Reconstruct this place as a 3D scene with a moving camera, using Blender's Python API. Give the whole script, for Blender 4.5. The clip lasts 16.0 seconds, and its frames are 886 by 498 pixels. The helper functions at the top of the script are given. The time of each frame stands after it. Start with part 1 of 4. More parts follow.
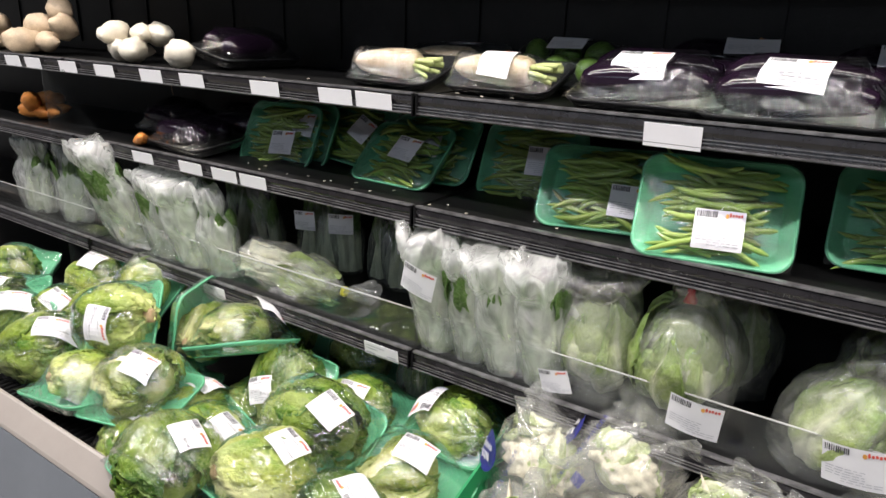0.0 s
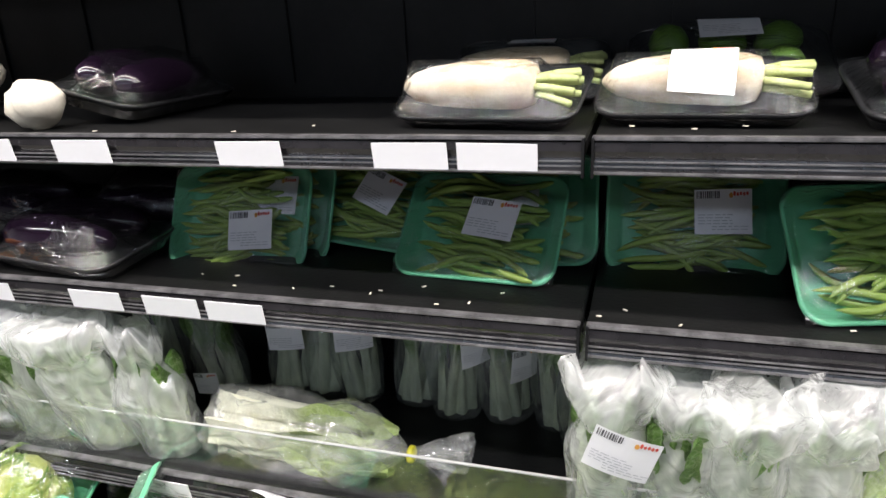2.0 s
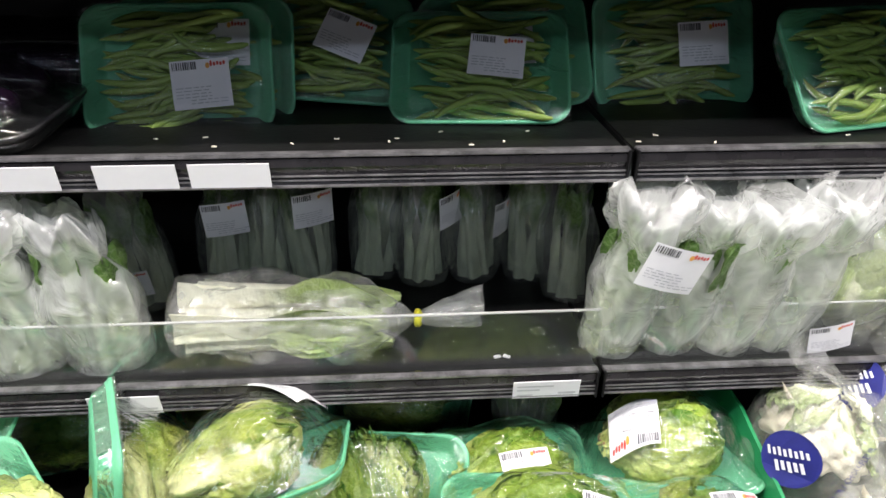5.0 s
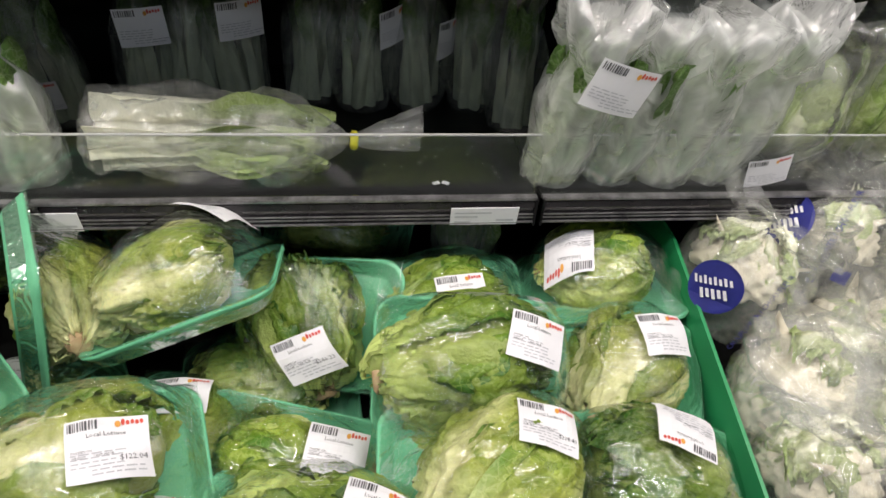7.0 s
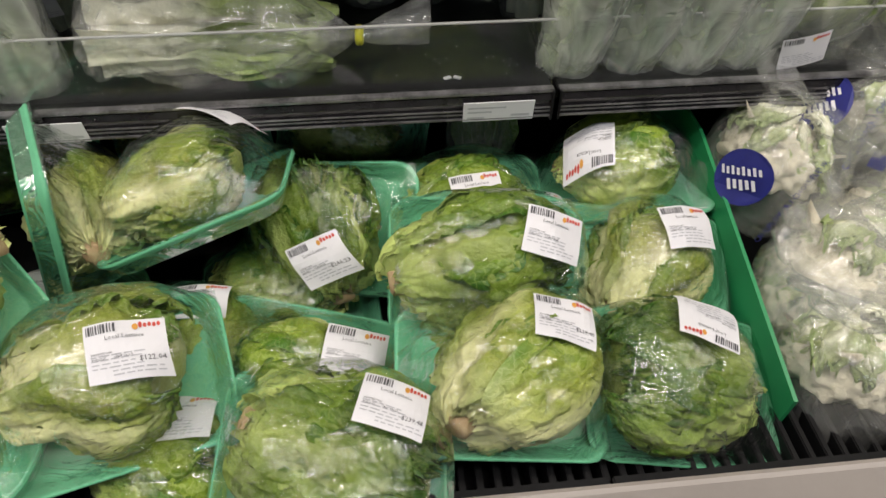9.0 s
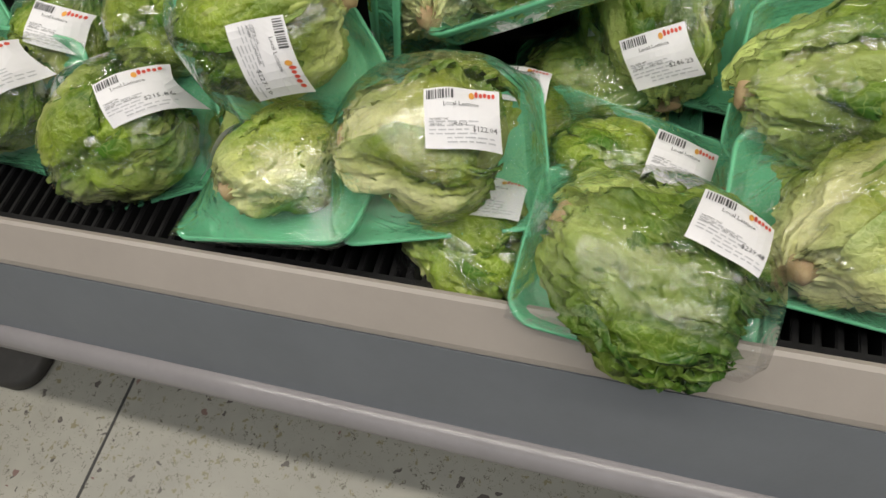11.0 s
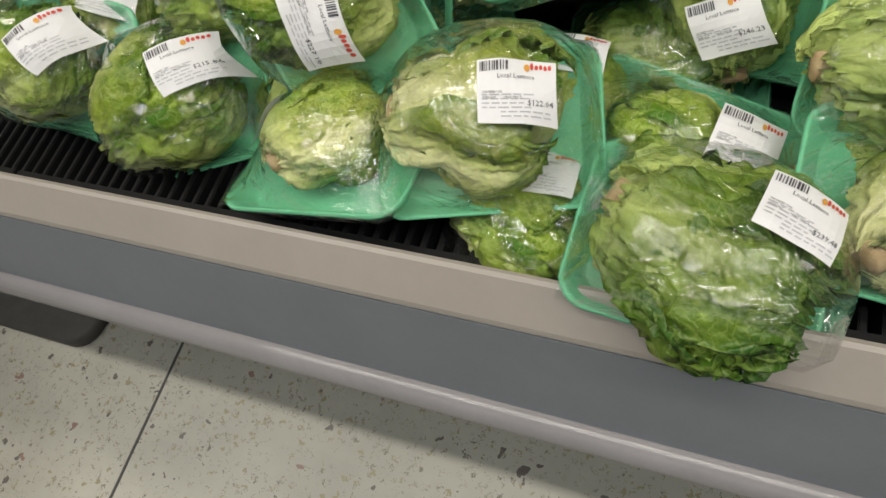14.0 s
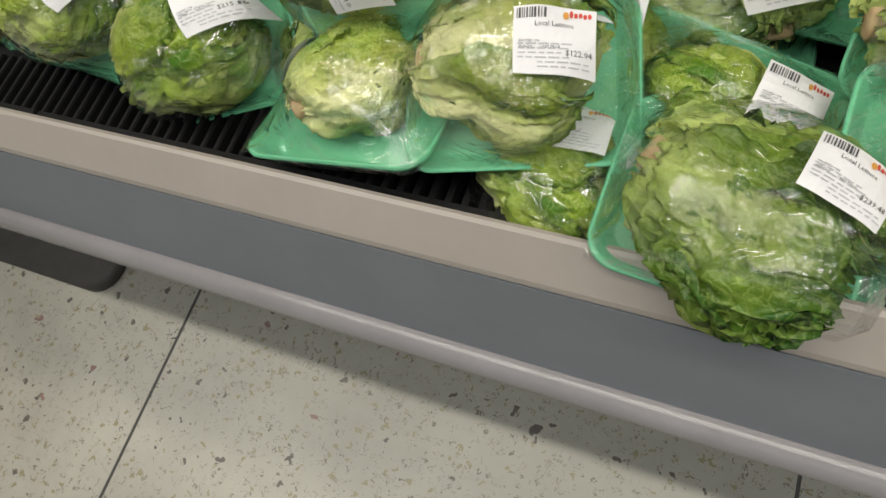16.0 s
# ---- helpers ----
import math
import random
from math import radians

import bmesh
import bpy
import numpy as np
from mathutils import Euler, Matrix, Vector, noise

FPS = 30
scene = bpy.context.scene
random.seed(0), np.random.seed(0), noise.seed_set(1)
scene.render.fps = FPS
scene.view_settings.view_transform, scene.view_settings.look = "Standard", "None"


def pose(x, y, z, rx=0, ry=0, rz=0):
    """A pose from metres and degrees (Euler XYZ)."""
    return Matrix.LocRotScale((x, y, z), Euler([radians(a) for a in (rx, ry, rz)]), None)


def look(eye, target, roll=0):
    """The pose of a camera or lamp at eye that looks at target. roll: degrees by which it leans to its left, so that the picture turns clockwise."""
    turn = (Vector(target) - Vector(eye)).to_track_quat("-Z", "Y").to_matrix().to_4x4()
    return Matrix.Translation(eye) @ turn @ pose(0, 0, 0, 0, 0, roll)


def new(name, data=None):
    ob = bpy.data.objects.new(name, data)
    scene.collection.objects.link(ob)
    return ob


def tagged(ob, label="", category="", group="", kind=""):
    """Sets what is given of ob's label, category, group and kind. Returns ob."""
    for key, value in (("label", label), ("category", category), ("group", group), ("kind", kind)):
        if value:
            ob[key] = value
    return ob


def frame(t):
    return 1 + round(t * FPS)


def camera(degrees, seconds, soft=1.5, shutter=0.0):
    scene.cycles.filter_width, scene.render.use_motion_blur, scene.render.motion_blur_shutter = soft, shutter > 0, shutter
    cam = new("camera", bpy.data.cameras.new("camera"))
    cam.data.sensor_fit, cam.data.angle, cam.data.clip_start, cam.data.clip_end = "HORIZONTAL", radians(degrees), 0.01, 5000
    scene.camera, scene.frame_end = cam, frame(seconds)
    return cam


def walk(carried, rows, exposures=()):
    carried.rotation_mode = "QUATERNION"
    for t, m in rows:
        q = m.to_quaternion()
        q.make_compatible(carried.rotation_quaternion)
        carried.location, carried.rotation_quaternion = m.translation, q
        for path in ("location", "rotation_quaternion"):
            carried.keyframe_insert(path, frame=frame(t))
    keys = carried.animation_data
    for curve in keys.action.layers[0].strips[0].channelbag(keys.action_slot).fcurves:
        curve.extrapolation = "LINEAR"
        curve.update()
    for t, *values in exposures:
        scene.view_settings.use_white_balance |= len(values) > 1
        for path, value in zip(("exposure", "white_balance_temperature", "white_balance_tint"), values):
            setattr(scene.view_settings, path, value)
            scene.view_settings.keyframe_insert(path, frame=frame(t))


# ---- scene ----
cam = camera(67.9, 16.0)
PATH = [
    (0, (-0.699, 0.35, 1.456), (-1.735, 1.936, 0.815), 1.9),
    (0.5, (-0.86, 0.416, 1.416), (-1.714, 2.089, 0.727), 6.0),
    (1, (-1.055, 0.515, 1.451), (-1.63, 2.284, 0.717), 2.7),
    (1.5, (-1.234, 0.573, 1.445), (-1.795, 2.332, 0.677), 2.4),
    (2, (-1.376, 0.665, 1.46), (-1.934, 2.468, 0.798), -2.7),
    (2.5, (-1.451, 0.687, 1.446), (-1.785, 2.545, 0.786), -1.5),
    (3, (-1.58, 0.698, 1.444), (-1.555, 2.584, 0.78), -0.6),
    (3.5, (-1.676, 0.677, 1.442), (-1.624, 2.576, 0.816), -1.5),
    (4, (-1.683, 0.675, 1.42), (-1.635, 2.556, 0.743), -2.0),
    (4.5, (-1.684, 0.661, 1.397), (-1.593, 2.507, 0.633), -0.6),
    (5, (-1.694, 0.654, 1.369), (-1.571, 2.422, 0.442), 0.4),
    (5.2, (-1.674, 0.674, 1.366), (-1.606, 2.377, 0.32), 1.7),
    (7.3, (-1.671, 0.645, 1.31), (-1.408, 2.163, 0.034), 5.0),
    (7.5, (-1.678, 0.64, 1.31), (-1.44, 2.16, 0.032), 4.9),
    (8, (-1.635, 0.638, 1.294), (-1.474, 2.105, -0.055), 0.7),
    (8.5, (-1.63, 0.637, 1.291), (-1.422, 2.051, -0.109), 0.3),
    (9, (-1.651, 0.651, 1.282), (-1.498, 2.009, -0.179), 0.9),
    (9.5, (-1.685, 0.664, 1.259), (-1.618, 1.926, -0.291), 1.5),
    (10, (-1.745, 0.666, 1.236), (-1.895, 1.774, -0.422), -3.2),
    (10.2, (-1.743, 0.66, 1.231), (-2.043, 1.685, -0.46), -8.1),
    (12.3, (-1.747, 0.657, 1.237), (-2.346, 1.468, -0.49), -22.9),
    (12.5, (-1.745, 0.656, 1.237), (-2.346, 1.473, -0.487), -22.7),
    (13, (-1.744, 0.663, 1.24), (-2.347, 1.48, -0.483), -23.0),
    (13.5, (-1.756, 0.668, 1.237), (-2.357, 1.459, -0.499), -22.8),
    (14, (-1.758, 0.675, 1.228), (-2.388, 1.407, -0.523), -26.2),
    (14.5, (-1.755, 0.68, 1.222), (-2.415, 1.349, -0.544), -31.2),
    (15, (-1.764, 0.676, 1.223), (-2.419, 1.33, -0.551), -30.9),
    (15.5, (-1.77, 0.673, 1.224), (-2.43, 1.301, -0.557), -30.4),
    (16, (-1.774, 0.671, 1.217), (-2.413, 1.282, -0.577), -29.2),
]
EXPOSURES = [(0, 0.60, 6450, 14), (1.5, 0.85, 6350, 14), (4, 1.10, 6300, 14), (5.2, 0.78, 6350, 14), (7.3, 0.0, 6600, 13), (9, -0.22, 6700, 12), (12.5, -0.24, 6750, 6), (16, -0.17, 6750, 6)]
walk(cam, [(t, look(eye, target, roll)) for t, eye, target, roll in PATH], EXPOSURES)

# ---- light ----
world = bpy.data.worlds.new("world")
scene.world = world
world.use_nodes = True
world.node_tree.nodes["Background"].inputs[0].default_value = (0.6, 0.75, 1.0, 1)
world.node_tree.nodes["Background"].inputs[1].default_value = 0.05


def strip_lamp(y, watts, colour, width=0.11):
    data = bpy.data.lights.new("ceiling_strip", "AREA")
    data.shape, data.size, data.size_y, data.energy, data.color = "RECTANGLE", 7.0, width, watts, colour
    lamp = new("strip_lamp", data)
    lamp.matrix_world = pose(-1.6, y, 2.86)


strip_lamp(0.86, 78, (1.0, 0.94, 0.85))
strip_lamp(0.22, 68, (0.98, 0.96, 0.94))
# added cool fill, no known fixture: softens and blues the shade between the shelves
strip_lamp(-2.3, 32, (0.74, 0.87, 1.0), 0.5)
strip_lamp(1.75, 82, (1.0, 0.92, 0.82), 0.05)


# ---- materials ----
def material(name, colour, rough=0.5, metal=0.0, vary=0.15, scale=30.0, bump=0.0, bump_scale=80.0, second=None, spec=0.5):
    m = bpy.data.materials.new(name)
    m.use_nodes = True
    nt = m.node_tree
    b = nt.nodes["Principled BSDF"]
    b.inputs["Roughness"].default_value, b.inputs["Metallic"].default_value = rough, metal
    b.inputs["Specular IOR Level"].default_value = spec
    co = nt.nodes.new("ShaderNodeTexCoord")
    n1, n2 = nt.nodes.new("ShaderNodeTexNoise"), nt.nodes.new("ShaderNodeTexNoise")
    for n, s in ((n1, scale), (n2, scale * 7)):
        n.inputs["Scale"].default_value, n.inputs["Detail"].default_value = s, 5
        nt.links.new(co.outputs["Object"], n.inputs["Vector"])
    add = nt.nodes.new("ShaderNodeMath")
    add.operation = "MULTIPLY_ADD"
    add.inputs[1].default_value = 0.35
    nt.links.new(n2.outputs["Fac"], add.inputs[0])
    nt.links.new(n1.outputs["Fac"], add.inputs[2])
    ramp = nt.nodes.new("ShaderNodeValToRGB")
    ramp.color_ramp.elements[0].position, ramp.color_ramp.elements[1].position = 0.42, 0.92
    dark = second or tuple(c * (1 - 2 * vary) for c in colour)
    ramp.color_ramp.elements[0].color = (*dark, 1)
    ramp.color_ramp.elements[1].color = (*colour, 1)
    nt.links.new(add.outputs[0], ramp.inputs[0])
    nt.links.new(ramp.outputs[0], b.inputs["Base Color"])
    if bump:
        bp = nt.nodes.new("ShaderNodeBump")
        bp.inputs["Strength"].default_value, bp.inputs["Distance"].default_value = bump, 0.004
        nb = nt.nodes.new("ShaderNodeTexNoise")
        nb.inputs["Scale"].default_value, nb.inputs["Detail"].default_value = bump_scale, 4
        nt.links.new(co.outputs["Object"], nb.inputs["Vector"])
        nt.links.new(nb.outputs["Fac"], bp.inputs["Height"])
        nt.links.new(bp.outputs[0], b.inputs["Normal"])
    return m


def leaf_material(name, green, pale, deep):
    """Leaf tissue: the stored attribute holds the rib's paleness, the leaf's own tone and the frilled edge; heads also
    carry painted crevice shade in it.
    """
    m = material(name, green, 0.38, 0, 0.20, 55, 1.0, 110)
    nt = m.node_tree
    b = nt.nodes["Principled BSDF"]
    at = nt.nodes.new("ShaderNodeAttribute")
    at.attribute_name = "leaf"
    sep = nt.nodes.new("ShaderNodeSeparateColor")
    nt.links.new(at.outputs["Color"], sep.inputs[0])
    base = b.inputs["Base Color"].links[0].from_socket
    mixes = []
    for colour, ch in ((deep, 2), (pale, 0)):
        mx = nt.nodes.new("ShaderNodeMix")
        mx.data_type = "RGBA"
        mx.inputs["B"].default_value = (*colour, 1)
        nt.links.new(base, mx.inputs["A"])
        nt.links.new(sep.outputs[ch], mx.inputs["Factor"])
        base = mx.outputs["Result"]
    co = nt.nodes.new("ShaderNodeTexCoord")
    cell = nt.nodes.new("ShaderNodeTexVoronoi")
    cell.feature = "DISTANCE_TO_EDGE"
    cell.inputs["Scale"].default_value = 85
    wob = nt.nodes.new("ShaderNodeTexNoise")
    wob.inputs["Scale"].default_value = 60
    vm = nt.nodes.new("ShaderNodeVectorMath")
    vm.operation, vm.inputs[1].default_value = "MULTIPLY_ADD", (0.022, 0.022, 0.022)
    nt.links.new(co.outputs["Object"], wob.inputs["Vector"])
    nt.links.new(wob.outputs["Color"], vm.inputs[0])
    nt.links.new(co.outputs["Object"], vm.inputs[2])
    nt.links.new(vm.outputs[0], cell.inputs["Vector"])
    net = nt.nodes.new("ShaderNodeMapRange")
    net.inputs["From Max"].default_value, net.inputs["To Min"].default_value, net.inputs["To Max"].default_value = 0.10, 0.16, 0.0
    nt.links.new(cell.outputs["Distance"], net.inputs["Value"])
    mx = nt.nodes.new("ShaderNodeMix")
    mx.data_type = "RGBA"
    mx.inputs["B"].default_value = (*pale, 1)
    nt.links.new(net.outputs[0], mx.inputs["Factor"])
    nt.links.new(base, mx.inputs["A"])
    base = mx.outputs["Result"]
    relief = nt.nodes.new("ShaderNodeBump")
    relief.inputs["Strength"].default_value, relief.inputs["Distance"].default_value = 0.55, 0.003
    nt.links.new(cell.outputs["Distance"], relief.inputs["Height"])
    nt.links.new(b.inputs["Normal"].links[0].from_socket, relief.inputs["Normal"])
    nt.links.new(relief.outputs[0], b.inputs["Normal"])
    hs = nt.nodes.new("ShaderNodeHueSaturation")
    mp = nt.nodes.new("ShaderNodeMapRange")
    mp.inputs["To Min"].default_value, mp.inputs["To Max"].default_value = 0.65, 1.35
    nt.links.new(sep.outputs[1], mp.inputs["Value"])
    nt.links.new(mp.outputs[0], hs.inputs["Value"])
    nt.links.new(base, hs.inputs["Color"])
    nt.links.new(hs.outputs[0], b.inputs["Base Color"])
    tr = nt.nodes.new("ShaderNodeBsdfTranslucent")
    nt.links.new(hs.outputs[0], tr.inputs["Color"])
    sh = nt.nodes.new("ShaderNodeMixShader")
    sh.inputs[0].default_value = 0.25
    nt.links.new(b.outputs[0], sh.inputs[1])
    nt.links.new(tr.outputs[0], sh.inputs[2])
    nt.links.new(sh.outputs[0], nt.nodes["Material Output"].inputs[0])
    return m


def film_material(name, milk, wrinkle, scale, stretch=(1, 1, 1), gloss=1.0, rough=0.08, tint=(0.9, 0.95, 0.95), streak=0.0, most=0.20):
    """Thin clear plastic: mostly see-through, a milky share, and a sharp gloss broken up by wrinkles."""
    m = bpy.data.materials.new(name)
    m.use_nodes = True
    nt = m.node_tree
    nt.nodes.remove(nt.nodes["Principled BSDF"])
    co, mp = nt.nodes.new("ShaderNodeTexCoord"), nt.nodes.new("ShaderNodeMapping")
    mp.inputs["Scale"].default_value = stretch
    nt.links.new(co.outputs["Object"], mp.inputs[0])
    nz, vo = nt.nodes.new("ShaderNodeTexNoise"), nt.nodes.new("ShaderNodeTexNoise")
    nz.inputs["Scale"].default_value, nz.inputs["Detail"].default_value, nz.inputs["Distortion"].default_value = scale, 4, 1.2
    vo.noise_type = "RIDGED_MULTIFRACTAL"
    vo.inputs["Scale"].default_value, vo.inputs["Detail"].default_value = scale * 0.55, 3
    ad = nt.nodes.new("ShaderNodeMath")
    ad.operation = "MULTIPLY_ADD"
    ad.inputs[1].default_value = 0.35
    for n in (nz, vo):
        nt.links.new(mp.outputs[0], n.inputs["Vector"])
    nt.links.new(vo.outputs["Fac"], ad.inputs[0])
    nt.links.new(nz.outputs["Fac"], ad.inputs[2])
    # fine stretch lines, in patches
    lines, where, band = nt.nodes.new("ShaderNodeTexNoise"), nt.nodes.new("ShaderNodeTexNoise"), nt.nodes.new("ShaderNodeMapping")
    band.inputs["Scale"].default_value, band.inputs["Rotation"].default_value = (1.2, 11, 1.2), (0, 0, 0.5)
    lines.inputs["Scale"].default_value, lines.inputs["Detail"].default_value, where.inputs["Scale"].default_value = 30, 2, 14
    nt.links.new(co.outputs["Object"], band.inputs[0])
    nt.links.new(band.outputs[0], lines.inputs["Vector"])
    nt.links.new(co.outputs["Object"], where.inputs["Vector"])
    lim, mul, tot = nt.nodes.new("ShaderNodeMapRange"), nt.nodes.new("ShaderNodeMath"), nt.nodes.new("ShaderNodeMath")
    lim.inputs["From Min"].default_value, lim.inputs["From Max"].default_value, lim.inputs["To Max"].default_value = 0.50, 0.64, streak
    nt.links.new(where.outputs["Fac"], lim.inputs["Value"])
    mul.operation = "MULTIPLY"
    nt.links.new(lines.outputs["Fac"], mul.inputs[0])
    nt.links.new(lim.outputs[0], mul.inputs[1])
    nt.links.new(mul.outputs[0], tot.inputs[0])
    nt.links.new(ad.outputs[0], tot.inputs[1])
    bp = nt.nodes.new("ShaderNodeBump")
    bp.inputs["Strength"].default_value, bp.inputs["Distance"].default_value = wrinkle, 0.013
    nt.links.new(tot.outputs[0], bp.inputs["Height"])
    clear, white, shine = nt.nodes.new("ShaderNodeBsdfTransparent"), nt.nodes.new("ShaderNodeBsdfDiffuse"), nt.nodes.new("ShaderNodeBsdfGlossy")
    white.inputs[0].default_value = (*tint, 1)
    clear.inputs[0].default_value = (0.97, 0.98, 0.98, 1)
    shine.inputs["Roughness"].default_value = rough
    nt.links.new(bp.outputs[0], shine.inputs["Normal"])
    nt.links.new(bp.outputs[0], white.inputs["Normal"])
    tl = nt.nodes.new("ShaderNodeBsdfTranslucent")
    tl.inputs[0].default_value = (*tint, 1)
    wt = nt.nodes.new("ShaderNodeMixShader")
    wt.inputs[0].default_value = 0.4
    nt.links.new(white.outputs[0], wt.inputs[1])
    nt.links.new(tl.outputs[0], wt.inputs[2])
    m1, m2 = nt.nodes.new("ShaderNodeMixShader"), nt.nodes.new("ShaderNodeMixShader")
    pw = nt.nodes.new("ShaderNodeMapRange")
    pw.inputs["From Min"].default_value, pw.inputs["From Max"].default_value = 0.3, 1.1
    pw.inputs["To Min"].default_value, pw.inputs["To Max"].default_value = milk * 0.2, min(1.0, milk * 2.4)
    nt.links.new(ad.outputs[0], pw.inputs["Value"])
    nt.links.new(pw.outputs[0], m1.inputs[0])
    nt.links.new(clear.outputs[0], m1.inputs[1])
    nt.links.new(wt.outputs[0], m1.inputs[2])
    fr, gm = nt.nodes.new("ShaderNodeFresnel"), nt.nodes.new("ShaderNodeMath")
    fr.inputs[0].default_value = 1.45
    nt.links.new(bp.outputs[0], fr.inputs["Normal"])
    gm.operation, gm.inputs[1].default_value = "MULTIPLY", gloss
    nt.links.new(fr.outputs[0], gm.inputs[0])
    cap = nt.nodes.new("ShaderNodeMath")
    cap.operation, cap.inputs[1].default_value = "MINIMUM", most
    nt.links.new(gm.outputs[0], cap.inputs[0])
    nt.links.new(cap.outputs[0], m2.inputs[0])
    nt.links.new(m1.outputs[0], m2.inputs[1])
    nt.links.new(shine.outputs[0], m2.inputs[2])
    nt.links.new(m2.outputs[0], nt.nodes["Material Output"].inputs[0])
    return m


def terrazzo():
    m = material("terrazzo", (0.34, 0.33, 0.29), 0.34, 0, 0.14, 3.0)
    nt = m.node_tree
    b = nt.nodes["Principled BSDF"]
    base = b.inputs["Base Color"].links[0].from_socket
    co = nt.nodes.new("ShaderNodeTexCoord")
    for scale, size, colour, keep in ((42, 0.20, (0.07, 0.06, 0.055), 0.78), (110, 0.24, (0.11, 0.10, 0.08), 0.62), (34, 0.20, (0.17, 0.10, 0.09), 0.93), (75, 0.26, (0.20, 0.18, 0.11), 0.62), (170, 0.28, (0.14, 0.13, 0.10), 0.6)):
        v = nt.nodes.new("ShaderNodeTexVoronoi")
        v.inputs["Scale"].default_value = scale
        wob = nt.nodes.new("ShaderNodeTexNoise")
        wob.inputs["Scale"].default_value = scale * 1.3
        vm = nt.nodes.new("ShaderNodeVectorMath")
        vm.operation = "MULTIPLY_ADD"
        vm.inputs[1].default_value = (0.03, 0.03, 0)
        nt.links.new(co.outputs["Object"], wob.inputs["Vector"])
        nt.links.new(wob.outputs["Color"], vm.inputs[0])
        nt.links.new(co.outputs["Object"], vm.inputs[2])
        nt.links.new(vm.outputs[0], v.inputs["Vector"])
        sep = nt.nodes.new("ShaderNodeSeparateColor")
        nt.links.new(v.outputs["Color"], sep.inputs[0])
        sz = nt.nodes.new("ShaderNodeMath")
        sz.operation, sz.inputs[1].default_value = "MULTIPLY", size * 1.6
        nt.links.new(sep.outputs[1], sz.inputs[0])
        lt, gt, an = nt.nodes.new("ShaderNodeMath"), nt.nodes.new("ShaderNodeMath"), nt.nodes.new("ShaderNodeMath")
        lt.operation = "LESS_THAN"
        nt.links.new(v.outputs["Distance"], lt.inputs[0])
        nt.links.new(sz.outputs[0], lt.inputs[1])
        gt.operation, gt.inputs[1].default_value = "GREATER_THAN", keep
        nt.links.new(sep.outputs[0], gt.inputs[0])
        an.operation = "MULTIPLY"
        nt.links.new(lt.outputs[0], an.inputs[0])
        nt.links.new(gt.outputs[0], an.inputs[1])
        mx = nt.nodes.new("ShaderNodeMix")
        mx.data_type = "RGBA"
        mx.inputs["B"].default_value = (*colour, 1)
        nt.links.new(an.outputs[0], mx.inputs["Factor"])
        nt.links.new(base, mx.inputs["A"])
        base = mx.outputs["Result"]
    nt.links.new(base, b.inputs["Base Color"])
    return m


TERRAZZO = terrazzo()
JOINT = material("joint_strip", (0.03, 0.03, 0.03), 0.5)
PLASTER = material("wall_paint", (0.34, 0.35, 0.37), 0.8, 0, 0.06, 4)
CREAM = material("rim_paint", (0.37, 0.33, 0.30), 0.38, 0, 0.05, 8, 0.05, 200)
# darker and bluer than the rim: the upright face's cool shade is in the colour
GREY = material("fascia_shaded_paint", (0.175, 0.19, 0.215), 0.30, 0, 0.07, 6, 0.05, 200)
BUMPER = material("bumper_vinyl", (0.28, 0.265, 0.28), 0.20, 0, 0.06, 12)
BLACK = material("black_enamel", (0.012, 0.012, 0.012), 0.42, 0, 0.3, 9, 0.1, 150, spec=0.22)
GRILLE = material("black_plastic", (0.010, 0.010, 0.011), 0.55, 0, 0.3, 14, spec=0.18)
STEEL = material("worn_edge", (0.34, 0.33, 0.34), 0.30, 0.6, 0.38, 40)
CHANNEL = material("price_channel", (0.022, 0.02, 0.022), 0.20, 0, 0.3, 25)
PAPER = material("label_paper", (0.80, 0.79, 0.82), 0.55, 0, 0.03, 20)
INK = material("ink", (0.09, 0.09, 0.10), 0.6)
FAINT = material("faint_ink", (0.60, 0.60, 0.64), 0.6)
RED = material("red_ink", (0.75, 0.10, 0.07), 0.5)
ORANGE = material("orange_ink", (0.88, 0.42, 0.08), 0.5)
BLUE = material("blue_ink", (0.025, 0.03, 0.24), 0.4)
FOAM = material("green_foam", (0.15, 0.52, 0.29), 0.45, 0, 0.06, 60, 0.25, 700)
BLACK_FOAM = material("black_foam", (0.02, 0.02, 0.022), 0.4, 0, 0.2, 60, 0.25, 600)
DIVIDER = material("green_plastic", (0.02, 0.28, 0.10), 0.4, 0, 0.06, 10)
STEM = material("cut_stem", (0.55, 0.42, 0.24), 0.6, 0, 0.2, 90, second=(0.40, 0.25, 0.13))
LETTUCE = [leaf_material("lettuce_bright", (0.36, 0.49, 0.045), (0.74, 0.79, 0.32), (0.065, 0.18, 0.012)),
           leaf_material("lettuce_pale", (0.47, 0.55, 0.08), (0.84, 0.84, 0.44), (0.12, 0.25, 0.02)),
           leaf_material("lettuce_dark", (0.22, 0.34, 0.03), (0.58, 0.68, 0.22), (0.035, 0.115, 0.010))]
CAULI_GREEN = leaf_material("cauliflower_leaf", (0.52, 0.58, 0.28), (0.88, 0.87, 0.70), (0.34, 0.45, 0.15))
CHOI = leaf_material("pak_choi", (0.13, 0.24, 0.05), (0.66, 0.72, 0.52), (0.06, 0.15, 0.03))
NAPA = leaf_material("napa_cabbage", (0.46, 0.56, 0.20), (0.84, 0.83, 0.66), (0.24, 0.38, 0.08))
BEAN = material("green_bean", (0.34, 0.46, 0.10), 0.4, 0, 0.2, 25, second=(0.20, 0.32, 0.06))
